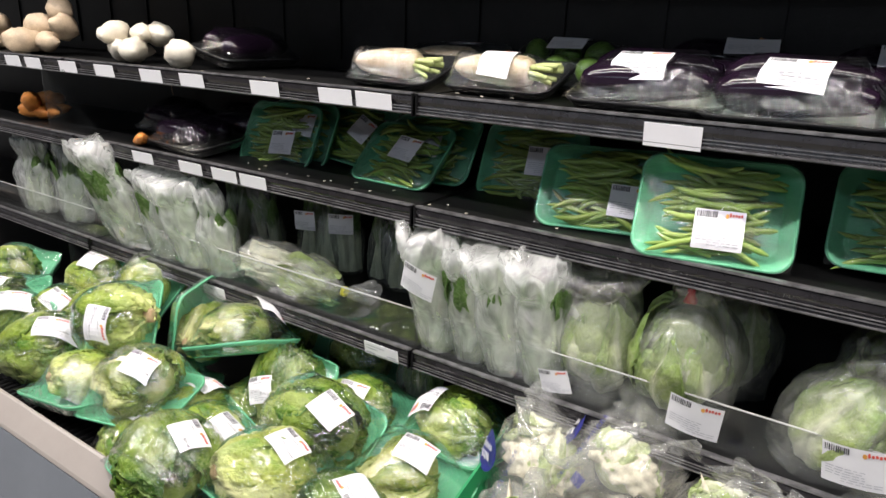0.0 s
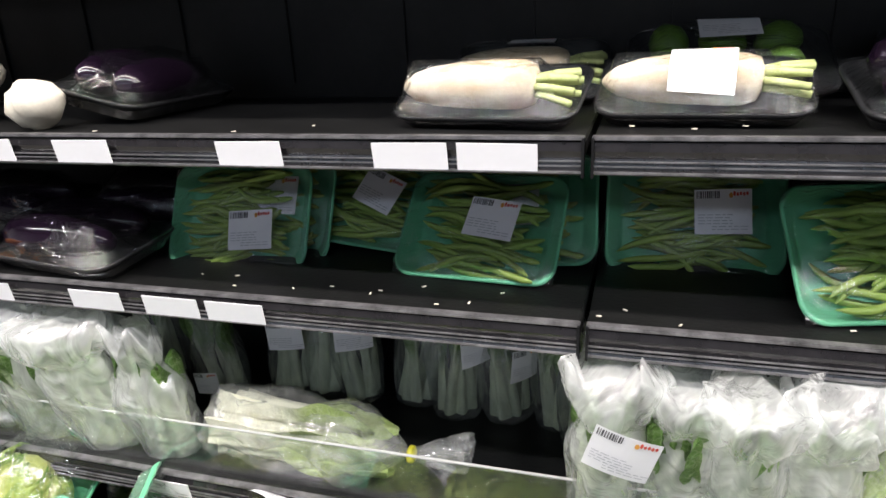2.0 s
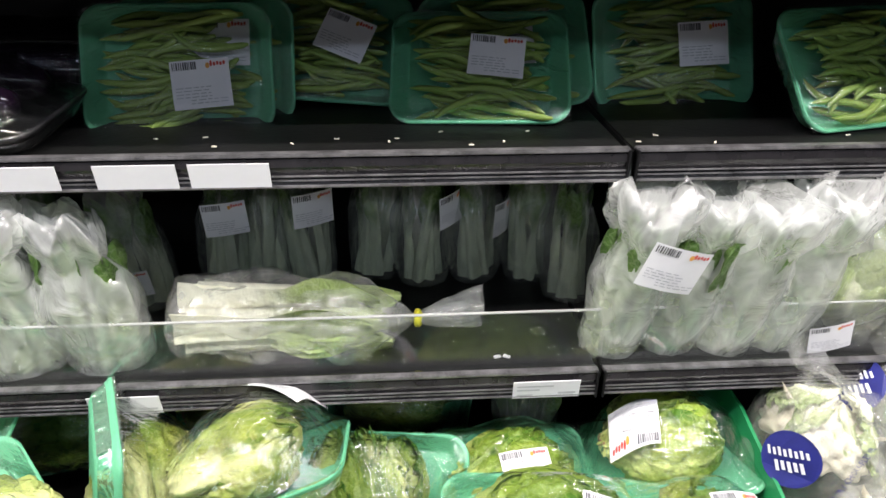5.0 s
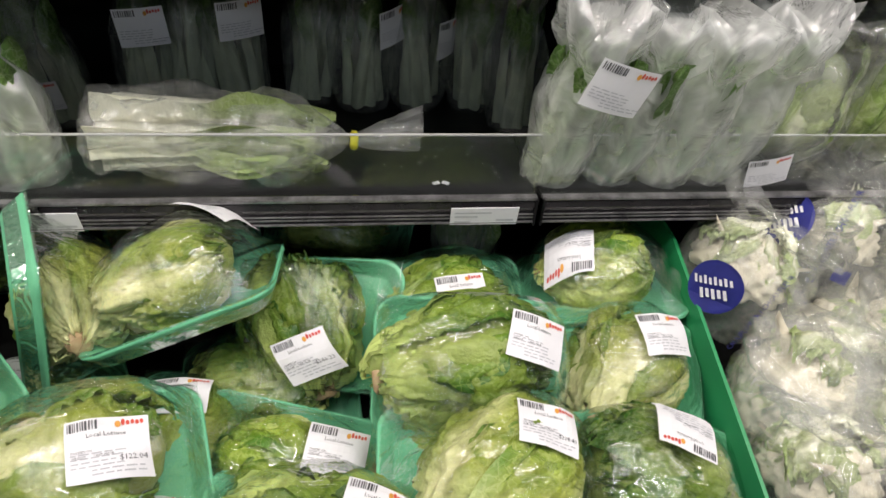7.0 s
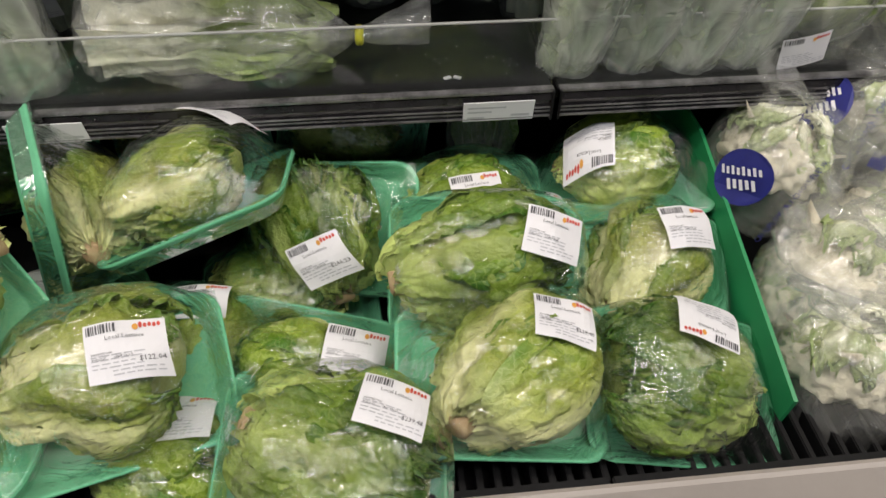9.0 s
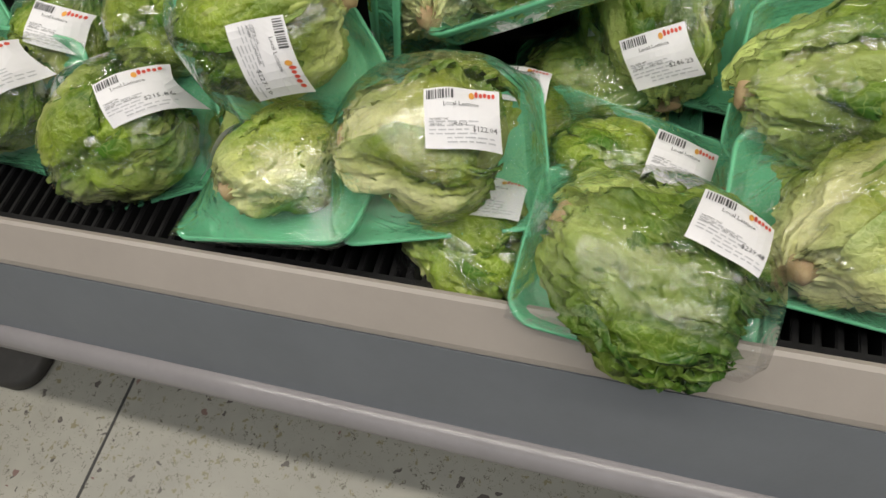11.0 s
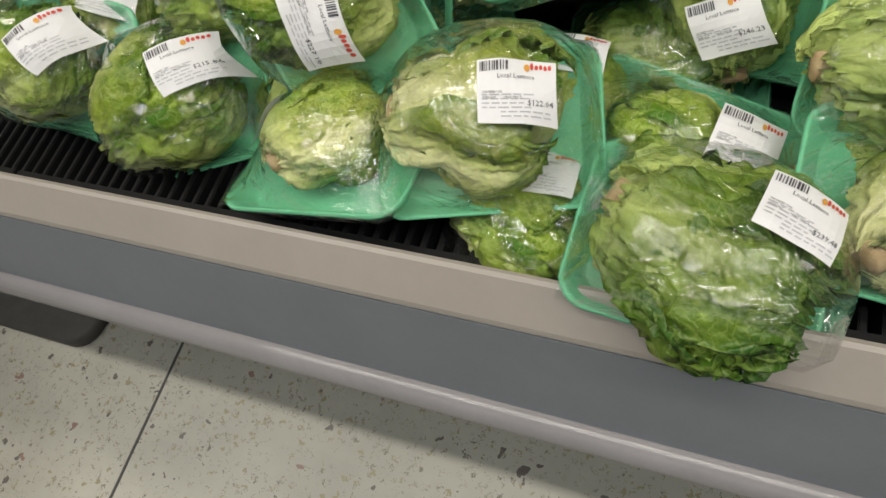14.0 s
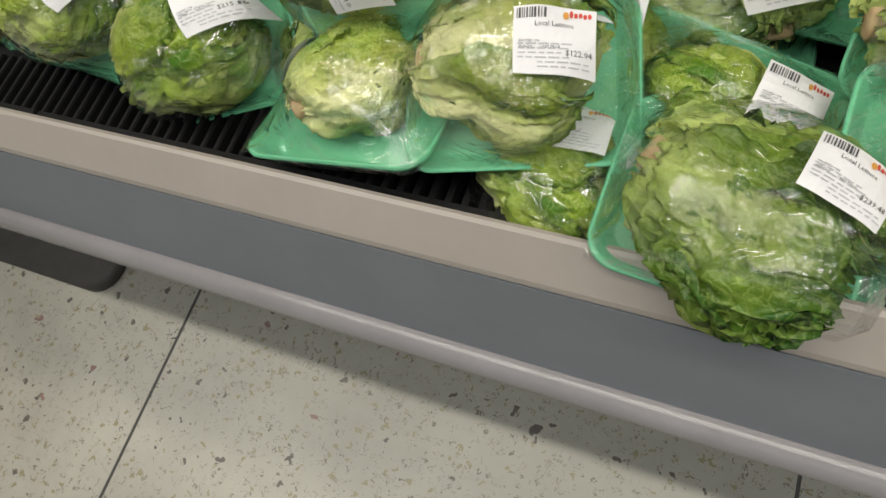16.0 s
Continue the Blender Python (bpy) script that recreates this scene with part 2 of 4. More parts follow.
DAIKON = material("daikon_skin", (0.68, 0.62, 0.49), 0.38, 0, 0.07, 22, 0.15, 90, second=(0.46, 0.33, 0.19))
DAIKON_STEM = material("daikon_stalk", (0.55, 0.62, 0.25), 0.45, 0, 0.15, 60)
AUBERGINE = material("aubergine_skin", (0.016, 0.008, 0.018), 0.12, 0, 0.2, 20)
TARO = material("tan_skin", (0.62, 0.48, 0.33), 0.6, 0, 0.2, 30, 0.5, 90)
TURNIP = material("pale_root", (0.78, 0.72, 0.60), 0.45, 0, 0.12, 35, 0.2, 60)
LIME = material("lime_fruit", (0.16, 0.30, 0.05), 0.4, 0, 0.15, 60, 0.2, 300)
CURD = material("cauliflower_curd", (0.78, 0.72, 0.56), 0.65, 0, 0.12, 60, 0.7, 260)
CARROT = material("orange_root", (0.75, 0.28, 0.06), 0.5)
YELLOW = material("yellow_tie", (0.85, 0.80, 0.05), 0.4)
RED_TIE = material("red_tape", (0.75, 0.03, 0.03), 0.4)
WRAP = film_material("stretch_film", 0.008, 0.85, 22, (1, 1.6, 1), 2.3, 0.045, streak=0.14, most=0.55)
TIGHT_WRAP = film_material("tight_stretch_film", 0.006, 0.8, 20, (1, 1.6, 1), 3.6, 0.05, streak=0.15, most=0.75)
BAG = film_material("poly_bag", 0.85, 1.0, 20, (1, 1, 0.6), 2.4, 0.10, (0.95, 0.96, 0.94), most=0.4)
CLEAR_BAG = film_material("clear_poly_bag", 0.20, 1.0, 20, (1, 1, 0.6), 2.4, 0.08, (0.95, 0.95, 0.91), most=0.4)
ACRYLIC = film_material("acrylic", 0.012, 0.0, 3, (1, 1, 1), 1.0, 0.03)
ACRYLIC_EDGE = material("acrylic_edge", (0.45, 0.46, 0.45), 0.3)


# ---- builders ----
def solid(name, verts, faces, mat, parent=None, label="", smooth=True):
    me = bpy.data.meshes.new(name)
    me.from_pydata([tuple(v) for v in verts], [], faces)
    me.materials.append(mat)
    me.polygons.foreach_set("use_smooth", [smooth] * len(me.polygons))
    me.update()
    return mounted(name, me, parent, label)


def mounted(name, me, parent=None, label=""):
    ob = new(name, me)
    if parent:
        ob.parent = parent
    if label:
        ob["label"] = label
    return ob


def part(name, bm, mat, parent=None, label="", smooth=False):
    me = bpy.data.meshes.new(name)
    bm.to_mesh(me)
    bm.free()
    me.materials.append(mat)
    me.polygons.foreach_set("use_smooth", [smooth] * len(me.polygons))
    return mounted(name, me, parent, label)


def box(x0, x1, y0, y1, z0, z1, bevel=0.003):
    bm = bmesh.new()
    bmesh.ops.create_cube(bm, size=1)
    for v in bm.verts:
        v.co = Vector(((x0 + x1) / 2 + v.co.x * (x1 - x0), (y0 + y1) / 2 + v.co.y * (y1 - y0), (z0 + z1) / 2 + v.co.z * (z1 - z0)))
    if bevel:
        bmesh.ops.bevel(bm, geom=bm.edges[:], offset=bevel, segments=2, affect="EDGES")
    return bm


def thing(name, m, label, category, group=""):
    e = new(name)
    e.empty_display_size = 0.03
    e.matrix_world = m
    return tagged(e, label, category, group)


def loft(rings, cap0=True, cap1=True):
    n = len(rings[0])
    verts = [p for r in rings for p in r]
    faces = [(i * n + j, i * n + (j + 1) % n, (i + 1) * n + (j + 1) % n, (i + 1) * n + j) for i in range(len(rings) - 1) for j in range(n)]
    if cap0:
        faces.append(tuple(reversed(range(n))))
    if cap1:
        faces.append(tuple(range((len(rings) - 1) * n, len(rings) * n)))
    return verts, faces


def rounded(w, d, r, z, k=6):
    pts = []
    for cx, cy, a0 in ((1, 1, 0), (-1, 1, 90), (-1, -1, 180), (1, -1, 270)):
        for i in range(k + 1):
            a = radians(a0 + 90 * i / k)
            pts.append((cx * (w / 2 - r) + r * math.cos(a), cy * (d / 2 - r) + r * math.sin(a), z))
    return pts


def profile_bar(name, profile, x0, x1, mat, parent, label="", smooth=False):
    """A bar along x from a closed outline of (y, z)."""
    a, b = [(x0, y, z) for y, z in profile], [(x1, y, z) for y, z in profile]
    return solid(name, *loft([a, b]), mat, parent, label, smooth)


def tray_mesh(name, w, d, h, mat):
    r = 0.032
    rings = [rounded(w - 0.044, d - 0.044, r * 0.7, 0), rounded(w - 0.030, d - 0.030, r * 0.8, 0.004), rounded(w - 0.004, d - 0.004, r, h - 0.004), rounded(w, d, r, h - 0.002),
             rounded(w, d, r, h + 0.001), rounded(w - 0.004, d - 0.004, r, h + 0.003), rounded(w - 0.010, d - 0.010, r, h + 0.001), rounded(w - 0.038, d - 0.038, r * 0.8, 0.010), rounded(w - 0.050, d - 0.050, r * 0.7, 0.006)]
    me = bpy.data.meshes.new(name)
    v, f = loft(rings)
    me.from_pydata(v, [], f)
    me.materials.append(mat)
    me.polygons.foreach_set("use_smooth", [len(p.vertices) == 4 for p in me.polygons])
    return me


def leafy_head(seed, mat, leaves, radii, span, ruffle, rib, closed=0.8, reach0=(2.1, 2.75), core=0.8):
    """A head of overlapping leaves that wrap an ellipsoid from its stem at -x: the heart's mesh and one mesh a leaf;
    ribs, tone and edge, with crevice shade painted in, stored per point.
    """
    rng = random.Random(seed)
    nu, nv = 40, 38

    def made(name, verts, faces, tones):
        me = bpy.data.meshes.new(name)
        me.from_pydata(verts, [], faces)
        me.materials.append(mat)
        me.polygons.foreach_set("use_smooth", [True] * len(me.polygons))
        me.attributes.new("leaf", "FLOAT_COLOR", "POINT").data.foreach_set("color", [c for t in tones for c in t])
        return me
    out = []
    for k in range(leaves):
        verts, tones = [], []
        phi0 = k * 2.4 + rng.uniform(-0.3, 0.3)
        layer = 1 - 0.30 * (1 - k / leaves)
        tone, reach, wide = rng.random(), rng.uniform(*reach0), span * rng.uniform(0.68, 1.05)
        off, lift = Vector((rng.uniform(0, 50), rng.uniform(0, 50), 0)), rng.uniform(-0.06, 0.12)
        for i in range(nu):
            u = i / (nu - 1)
            th = 0.10 + u * reach
            w = wide * (0.30 + 0.70 * math.sin(math.pi * min(1, u * 0.80 + 0.12))) * (1 - 0.5 * max(0, u - 0.8) / 0.2)
            for j in range(nv):
                v = 2 * j / (nv - 1) - 1
                edge = max(abs(v) ** 3, max(0, (u - 0.65) / 0.35) ** 1.5)
                fr = noise.noise(Vector((u * 4.5, v * 3.2, 0)) + off) * 0.75 + noise.noise(Vector((u * 13, v * 9, 3)) + off) * 0.38
                crumple = 0.5 - abs(noise.noise(Vector((u * 9, v * 7, 21)) + off)) * 2
                ph = phi0 + v * w + 0.18 * noise.noise(Vector((u * 3, v * 2, 7)) + off)
                t2 = th + edge * 0.26 * noise.noise(Vector((v * 7, u * 6, 9)) + off)
                rib_h = 0.06 * rib * math.exp(-(v / 0.13) ** 2) * (1 - u)
                q = Vector((radii[0] * math.cos(t2), radii[1] * math.sin(t2) * math.cos(ph), radii[2] * math.sin(t2) * math.sin(ph))) * 30 + off
                blister, fine = noise.noise(q), noise.noise(q * 2.3)
                web = math.exp(-(blister / 0.13) ** 2) + 0.5 * math.exp(-(fine / 0.15) ** 2)
                pleat = 0.5 - abs(noise.noise(Vector((v * 6.5, u * 1.6, 33)) + off)) * 2
                fold = 0.5 - abs(noise.noise(Vector((u * 15, v * 11, 44)) + off)) * 2
                frill = noise.noise(Vector((u * 26, v * 24, 5)) + off)
                r = layer * (1 + lift * u * u + ruffle * (fr * (0.26 + 0.5 * edge) + 0.30 * pleat * u * (1 - 0.4 * edge) + 0.24 * fold * (0.2 + u) + 0.24 * abs(blister) * 2 * (0.25 + u) + 0.22 * abs(fine) * 2 * (0.25 + u) + 0.50 * edge * frill) + rib_h)
                bulge = 1 + 0.30 * noise.noise(Vector((math.cos(t2) * 1.3, math.sin(t2) * math.cos(ph) * 1.3, math.sin(t2) * math.sin(ph) * 1.3 + seed * 7)))
                r = min(r * bulge, 1.12 + 0.22 * (r * bulge - 1.12)) if r * bulge > 1.12 else r * bulge
                verts.append((-radii[0] * math.cos(t2) * r * (1.0 if t2 < 1.57 else closed), radii[1] * math.sin(t2) * math.cos(ph) * r, radii[2] * math.sin(t2) * math.sin(ph) * r))
                vein = rib * 0.5 * math.exp(-(math.sin((u * 6 - abs(v) * 3.2) * 3.1) / 0.25) ** 2) * (1 - edge) * (1 - 0.6 * abs(v))
                pale = max(0.0, min(1.0, rib * 1.1 * math.exp(-(v / (0.13 + 0.36 * (1 - u) ** 2)) ** 2) * (1.2 - u) + max(0, 1.0 - u * 2.4) + vein * 0.40 + 0.07 * web * (1 - 0.6 * u)))
                # tone and edge also darken with the folds: crevice shade painted into the colour
                tones.append((pale, max(0.0, min(1.0, tone * 0.60 + 0.20 + 0.20 * fr + 0.16 * fold + 0.14 * web - 0.1 * abs(fine))), max(0.0, min(1.0, edge * 0.75 + 0.45 * fr + 0.45 * abs(blister) * (0.3 + u) + 0.30 * max(0.0, u - 0.45) - 0.25 * fold)), 1))
        out.append(made("leaf", verts, [(i * nv + j, (i + 1) * nv + j, (i + 1) * nv + j + 1, i * nv + j + 1) for i in range(nu - 1) for j in range(nv - 1)], tones))
    verts = []
    for i in range(9):
        for j in range(14):
            th, ph = math.pi * (i + 0.02) / 8.04, 2 * math.pi * j / 14
            verts.append((-radii[0] * core * 0.96 * math.cos(th), radii[1] * core * math.sin(th) * math.cos(ph), radii[2] * core * math.sin(th) * math.sin(ph)))
    heart = made("lettuce", verts, [(i * 14 + j, i * 14 + (j + 1) % 14, (i + 1) * 14 + (j + 1) % 14, (i + 1) * 14 + j) for i in range(8) for j in range(14)], [(0.2, 0.4, 0.3, 1)] * len(verts))
    return heart, out


def head_of(kind, name, parent, m, label=""):
    h = mounted(name, kind[0], parent, label)
    h.matrix_local = m
    for leaf in kind[1]:
        mounted("leaf", leaf, h)
    return h


def root_mesh(name, pts, mat, n=12, lump=0.0, seed=0):
    """A tapered body along a line of (x, y, z, radius)."""
    rings, rng = [], Vector((seed * 3.1, 0, 0))
    for i, (x, y, z, r) in enumerate(pts):
        q0, q1 = Vector(pts[max(0, i - 1)][:3]), Vector(pts[min(len(pts) - 1, i + 1)][:3])
        d = (q1 - q0).normalized()
        a = d.orthogonal() if abs(d.z) > 0.9 else d.cross(Vector((0, 0, 1))).normalized()
        b = d.cross(a)
        ring = []
        for j in range(n):
            an = 2 * math.pi * j / n
            k = r * (1 + lump * noise.noise(Vector((math.cos(an) * 1.5, math.sin(an) * 1.5, i * 0.6)) + rng))
            ring.append(Vector((x, y, z)) + a * (math.cos(an) * k) + b * (math.sin(an) * k))
        rings.append(ring)
    me = bpy.data.meshes.new(name)
    me.from_pydata([tuple(v) for v in loft(rings)[0]], [], loft(rings)[1])
    me.materials.append(mat)
    me.polygons.foreach_set("use_smooth", [True] * len(me.polygons))
    return me


def letters(text, size):
    """The outline of a line of writing as points and faces, centred."""
    data = bpy.data.curves.new("letters", "FONT")
    data.body, data.size, data.align_x, data.align_y, data.resolution_u = text, size, "CENTER", "CENTER", 1
    ob = bpy.data.objects.new("letters", data)
    me = ob.to_mesh()
    out = [(v.co.x, v.co.y) for v in me.vertices], [tuple(p.vertices) for p in me.polygons]
    ob.to_mesh_clear()
    bpy.data.objects.remove(ob)
    bpy.data.curves.remove(data)
    return out


def patch(x0, x1, y0, y1, n=1, k=1):
    pts = [(x0 + (x1 - x0) * i / n, y0 + (y1 - y0) * j / k) for i in range(n + 1) for j in range(k + 1)]
    return pts, [(i * (k + 1) + j, (i + 1) * (k + 1) + j, (i + 1) * (k + 1) + j + 1, i * (k + 1) + j + 1) for i in range(n) for j in range(k)]


def joined(sheets):
    pts, faces = [], []
    for p, f in sheets:
        faces += [tuple(i + len(pts) for i in q) for q in f]
        pts += p
    return pts, faces


def oval(cx, cy, rx, ry, n=18):
    return [(cx + rx * math.cos(2 * math.pi * i / n), cy + ry * math.sin(2 * math.pi * i / n)) for i in range(n)], [tuple(range(n))]


def scale_label(parent, lay, words, price, size=0.080):
    """A scale label laid on a surface: lay(u, v, lift) gives the place of a point of the label."""
    rng = random.Random(len(price) + int(sum(map(ord, price + words))))
    w, h = size, size * 0.82

    def on(name, sheet, mat, lift, owner, label=""):
        return solid(name, [lay(u, v, lift) for u, v in sheet[0]], sheet[1], mat, owner, label, False)
    paper = on("label", patch(-w / 2, w / 2, -h / 2, h / 2, 10, 8), PAPER, 0.0018, parent, "white printed scale label")
    x, bars = -w * 0.46, []
    while x < -w * 0.08:
        b = rng.choice((0.0008, 0.0013, 0.002))
        bars.append(patch(x, x + b, h * 0.30, h * 0.46, 1, 2))
        x += b + rng.choice((0.0009, 0.0015))
    on("barcode", joined(bars), INK, 0.0026, paper)
    on("logo", joined([oval(w * (0.20 + 0.055 * i), h * (0.395 - 0.012 * (i % 2)), w * 0.022, h * (0.060 - 0.018 * (i > 0))) for i in range(5)]), RED, 0.0026, paper)
    on("logo_mark", oval(w * 0.14, h * 0.36, w * 0.035, h * 0.06), ORANGE, 0.0030, paper)
    if words:
        s = letters(words, h * 0.105)
        on("product_name", ([(u, v + h * 0.21) for u, v in s[0]], s[1]), INK, 0.0026, paper)
    lines = []
    for row in range(6):
        y, x = -h * (0.08 + 0.065 * row), -w * (0.44 if row < 4 else 0.2)
        while x < w * (0.12 if row < 4 else 0.38):
            k = rng.uniform(0.05, 0.14) * w
            lines.append(patch(x, x + k, y, y + h * 0.022, 2, 1))
            x += k + 0.03 * w
    on("small_print", joined(lines), FAINT, 0.0026, paper)
    if words:
        for text, u0, v0 in (("PACKED ON", -0.30, -0.03), ("WEIGHT", -0.34, -0.115), ("UNIT PRICE", -0.04, -0.115)):
            s = letters(text, h * 0.055)
            on("print", ([(u + w * u0, v + h * v0) for u, v in s[0]], s[1]), INK, 0.0029, paper)
    if price:
        s = letters(price, h * 0.12)
        on("price", ([(u + w * 0.30, v - h * 0.20) for u, v in s[0]], s[1]), INK, 0.0028, paper)
    return paper


def stretch_film(w, d, h, mound, n=30, k=24):
    """Height of film stretched from the tray's rim over what lies in it, as a function and a sheet."""
    xs, ys = np.linspace(-w / 2, w / 2, n), np.linspace(-d / 2, d / 2, k)
    floor_h = np.array([[mound(x, y) for y in ys] for x in xs])
    z = np.maximum(floor_h, h + 0.004)
    z[0], z[-1], z[:, 0], z[:, -1] = h + 0.004, h + 0.004, h + 0.004, h + 0.004
    for _ in range(160):
        z[1:-1, 1:-1] = np.maximum(floor_h[1:-1, 1:-1], 0.25 * (z[:-2, 1:-1] + z[2:, 1:-1] + z[1:-1, :-2] + z[1:-1, 2:]))

    def height(x, y):
        fx, fy = (min(max((x + w / 2) / w, 0), 0.9999) * (n - 1)), (min(max((y + d / 2) / d, 0), 0.9999) * (k - 1))
        i, j = int(fx), int(fy)
        a, b = fx - i, fy - j
        return float((z[i, j] * (1 - a) + z[i + 1, j] * a) * (1 - b) + (z[i, j + 1] * (1 - a) + z[i + 1, j + 1] * a) * b)
    return xs, ys, z, height


def film_sheet(parent, w, d, h, xs, ys, z, mat=None):
    n, k = len(xs), len(ys)
    verts = [(xs[i] * 0.985, ys[j] * 0.985, z[i, j]) for i in range(n) for j in range(k)]
    faces = [(i * k + j, (i + 1) * k + j, (i + 1) * k + j + 1, i * k + j + 1) for i in range(n - 1) for j in range(k - 1)]
    ring = rounded(w + 0.003, d + 0.003, 0.033, h + 0.0045)
    low = rounded(w - 0.024, d - 0.024, 0.03, 0.003)
    b = len(verts)
    m = len(ring)
    verts += ring + low
    faces += [(b + i, b + (i + 1) % m, b + m + (i + 1) % m, b + m + i) for i in range(m)]
    film = solid("film", verts, faces, mat or WRAP, parent, "clear stretch film, creased and shiny")
    film.visible_shadow = False
    return film


HEADS = [leafy_head(s, LETTUCE[m], n, (0.098, 0.080, 0.072), sp, ru * 1.5, rib) for s, m, n, sp, ru, rib in
         ((1, 1, 11, 1.25, 0.22, 1.1), (2, 0, 12, 1.15, 0.30, 0.7), (3, 0, 12, 1.2, 0.26, 0.9), (4, 2, 13, 1.1, 0.36, 0.5), (5, 1, 11, 1.3, 0.24, 1.0), (6, 2, 12, 1.2, 0.30, 0.7))]
W, D, HT = 0.245, 0.185, 0.026
TRAY = tray_mesh("tray", W, D, HT, FOAM)
STUB = root_mesh("stem", [(-0.100, 0, 0, 0.012), (-0.097, 0, 0, 0.017), (-0.080, 0, 0, 0.018)], STEM, 12, 0.15)


def lettuce_pack(x, y, z, tilt=42, spin=0, roll=0, yaw=0, head=0, turn=0, shift=(0, 0), label=None, price="", grow=0.98, note="green lettuce"):
    """A lettuce on a foam tray under film. x, y, z: the middle of the pack's body."""
    m = pose(x, y, z, 0, 0, yaw) @ pose(0, 0, 0, tilt, 0, 0) @ pose(0, 0, 0, 0, roll, 0) @ pose(0, 0, 0, 0, 0, spin) @ pose(0, 0, -0.055)
    t = thing("lettuce_pack", m, "%s on a green foam tray under clear film" % note, "packed lettuce", "lettuce packs in the deck")
    mounted("tray", TRAY, t, "mint-green foam tray")
    hm = pose(shift[0], shift[1], 0.062, 0, 0, turn - spin) @ Matrix.Diagonal((grow, grow, 0.80 * grow, 1))
    h = head_of(HEADS[head], "lettuce", t, hm @ pose(0, 0, 0, 60 * head, 0, 0), "crisp ruffled green leaves with pale ribs")
    s = mounted("stem", STUB, h, "brown cut stem end")
    a = radians(turn - spin)

    def mound(px, py):
        u, v = (px - shift[0]) * math.cos(a) + (py - shift[1]) * math.sin(a), -(px - shift[0]) * math.sin(a) + (py - shift[1]) * math.cos(a)
        q = (u / (0.109 * grow)) ** 2 + (v / (0.093 * grow)) ** 2
        return 0.060 + 0.072 * grow * math.sqrt(1 - q) + 0.007 * noise.noise(Vector((px * 28, py * 28, x * 9))) if q < 1 else 0
    xs, ys, zz, height = stretch_film(W, D, HT, mound)
    film_sheet(t, W, D, HT, xs, ys, zz, TIGHT_WRAP)
    if label:
        lx, ly, lr = label
        b = radians(-spin)
        cx, cy = lx * math.cos(b) - ly * math.sin(b), lx * math.sin(b) + ly * math.cos(b)
        c = radians(lr - spin)

        def lay(u, v, lift):
            px, py = cx + u * math.cos(c) - v * math.sin(c), cy + u * math.sin(c) + v * math.cos(c)
            return (px * 0.985, py * 0.985, height(px, py) + lift + 0.009)
        scale_label(t, lay, "Local Lettuce", price, 0.070)
    return t


# ---- the store around ----
def structure(name, bm, mat, label):
    return tagged(part(name, bm, mat), label, name.split("_")[0], kind="structure")


structure("floor", box(-7, 4, -4, 5, -0.1, 0, 0), TERRAZZO, "speckled pale grey terrazzo floor with dark chips")
for i, x in enumerate((-5.1, -3.905, -2.705, -1.5, -0.3, 0.9)):
    structure("trim_%d" % (i + 1), box(x - 0.003, x + 0.003, -4, 5, -0.02, 0.0012, 0), JOINT, "thin dark joint strip between terrazzo slabs")
structure("wall_north", box(-7, 4, 5, 5.1, 0, 3.2, 0), PLASTER, "plain painted store wall")
structure("wall_south", box(-7, 4, -4.1, -4, 0, 3.2, 0), PLASTER, "plain painted store wall")
structure("wall_west", box(-7.1, -7, -4, 5, 0, 3.2, 0), PLASTER, "plain painted store wall")
structure("wall_east", box(4, 4.1, -4, 5, 0, 3.2, 0), PLASTER, "plain painted store wall")
structure("ceiling", box(-7, 4, -4, 5, 3.0, 3.1, 0), material("ceiling_paint", (0.12, 0.12, 0.13), 0.8, 0, 0.06, 4), "plain dark store ceiling")

# ---- the refrigerated display case ----
X0, X1 = -4.4, 1.0
case = thing("display_case", pose(0, 0, 0), "black refrigerated produce case with grey painted front and bumper", "display case")
profile_bar("rim", [(0.877, 0.560), (0.876, 0.566), (0.879, 0.573), (0.914, 0.609), (0.919, 0.611), (0.924, 0.608), (0.926, 0.600), (0.926, 0.540), (0.905, 0.540)], X0, X1, CREAM, case, "beige painted front rim")
profile_bar("front_panel", [(0.826, 0.430), (0.822, 0.440), (0.8745, 0.564), (0.880, 0.560), (0.96, 0.53), (0.96, 0.30), (0.90, 0.30)], X0, X1, GREY, case, "blue-grey painted front panel")
profile_bar("bumper", [(0.818 + 0.024 * math.cos(a) * (1.0 if math.cos(a) < 0 else 0.5), 0.418 + 0.024 * math.sin(a)) for a in (i * math.pi / 8 for i in range(16))], X0, X1, BUMPER, case, "rounded grey bumper rail", True)
part("base", box(X0, X1, 1.05, 1.80, 0.0, 0.47, 0.004), BLACK, case)
part("underside", box(X0, X1, 0.90, 1.06, 0.285, 0.40, 0.004), BLACK, case)
part("deck", box(X0, X1, 1.045, 1.80, 0.472, 0.50, 0.002), BLACK, case, "black metal bottom deck")
part("back_panel", box(X0, X1, 1.78, 1.84, 0.502, 1.975, 0.002), BLACK, case, "black back panel")
# out of view; edges placed to cast the shade on upper shelf and floor
part("canopy", box(X0, X1, 1.385, 1.838, 1.64, 1.975, 0.006), BLACK, case, "unseen black canopy, added to shade the shelves")
for i in range(24):
    x = -4.2 + 0.22 * i
    part("back_slot", box(x, x + 0.012, 1.774, 1.7795, 1.36, 1.60, 0.001), BLACK, case)
part("air_duct", box(X0, X1, 0.928, 1.043, 0.47, 0.515, 0.002), GRILLE, case)
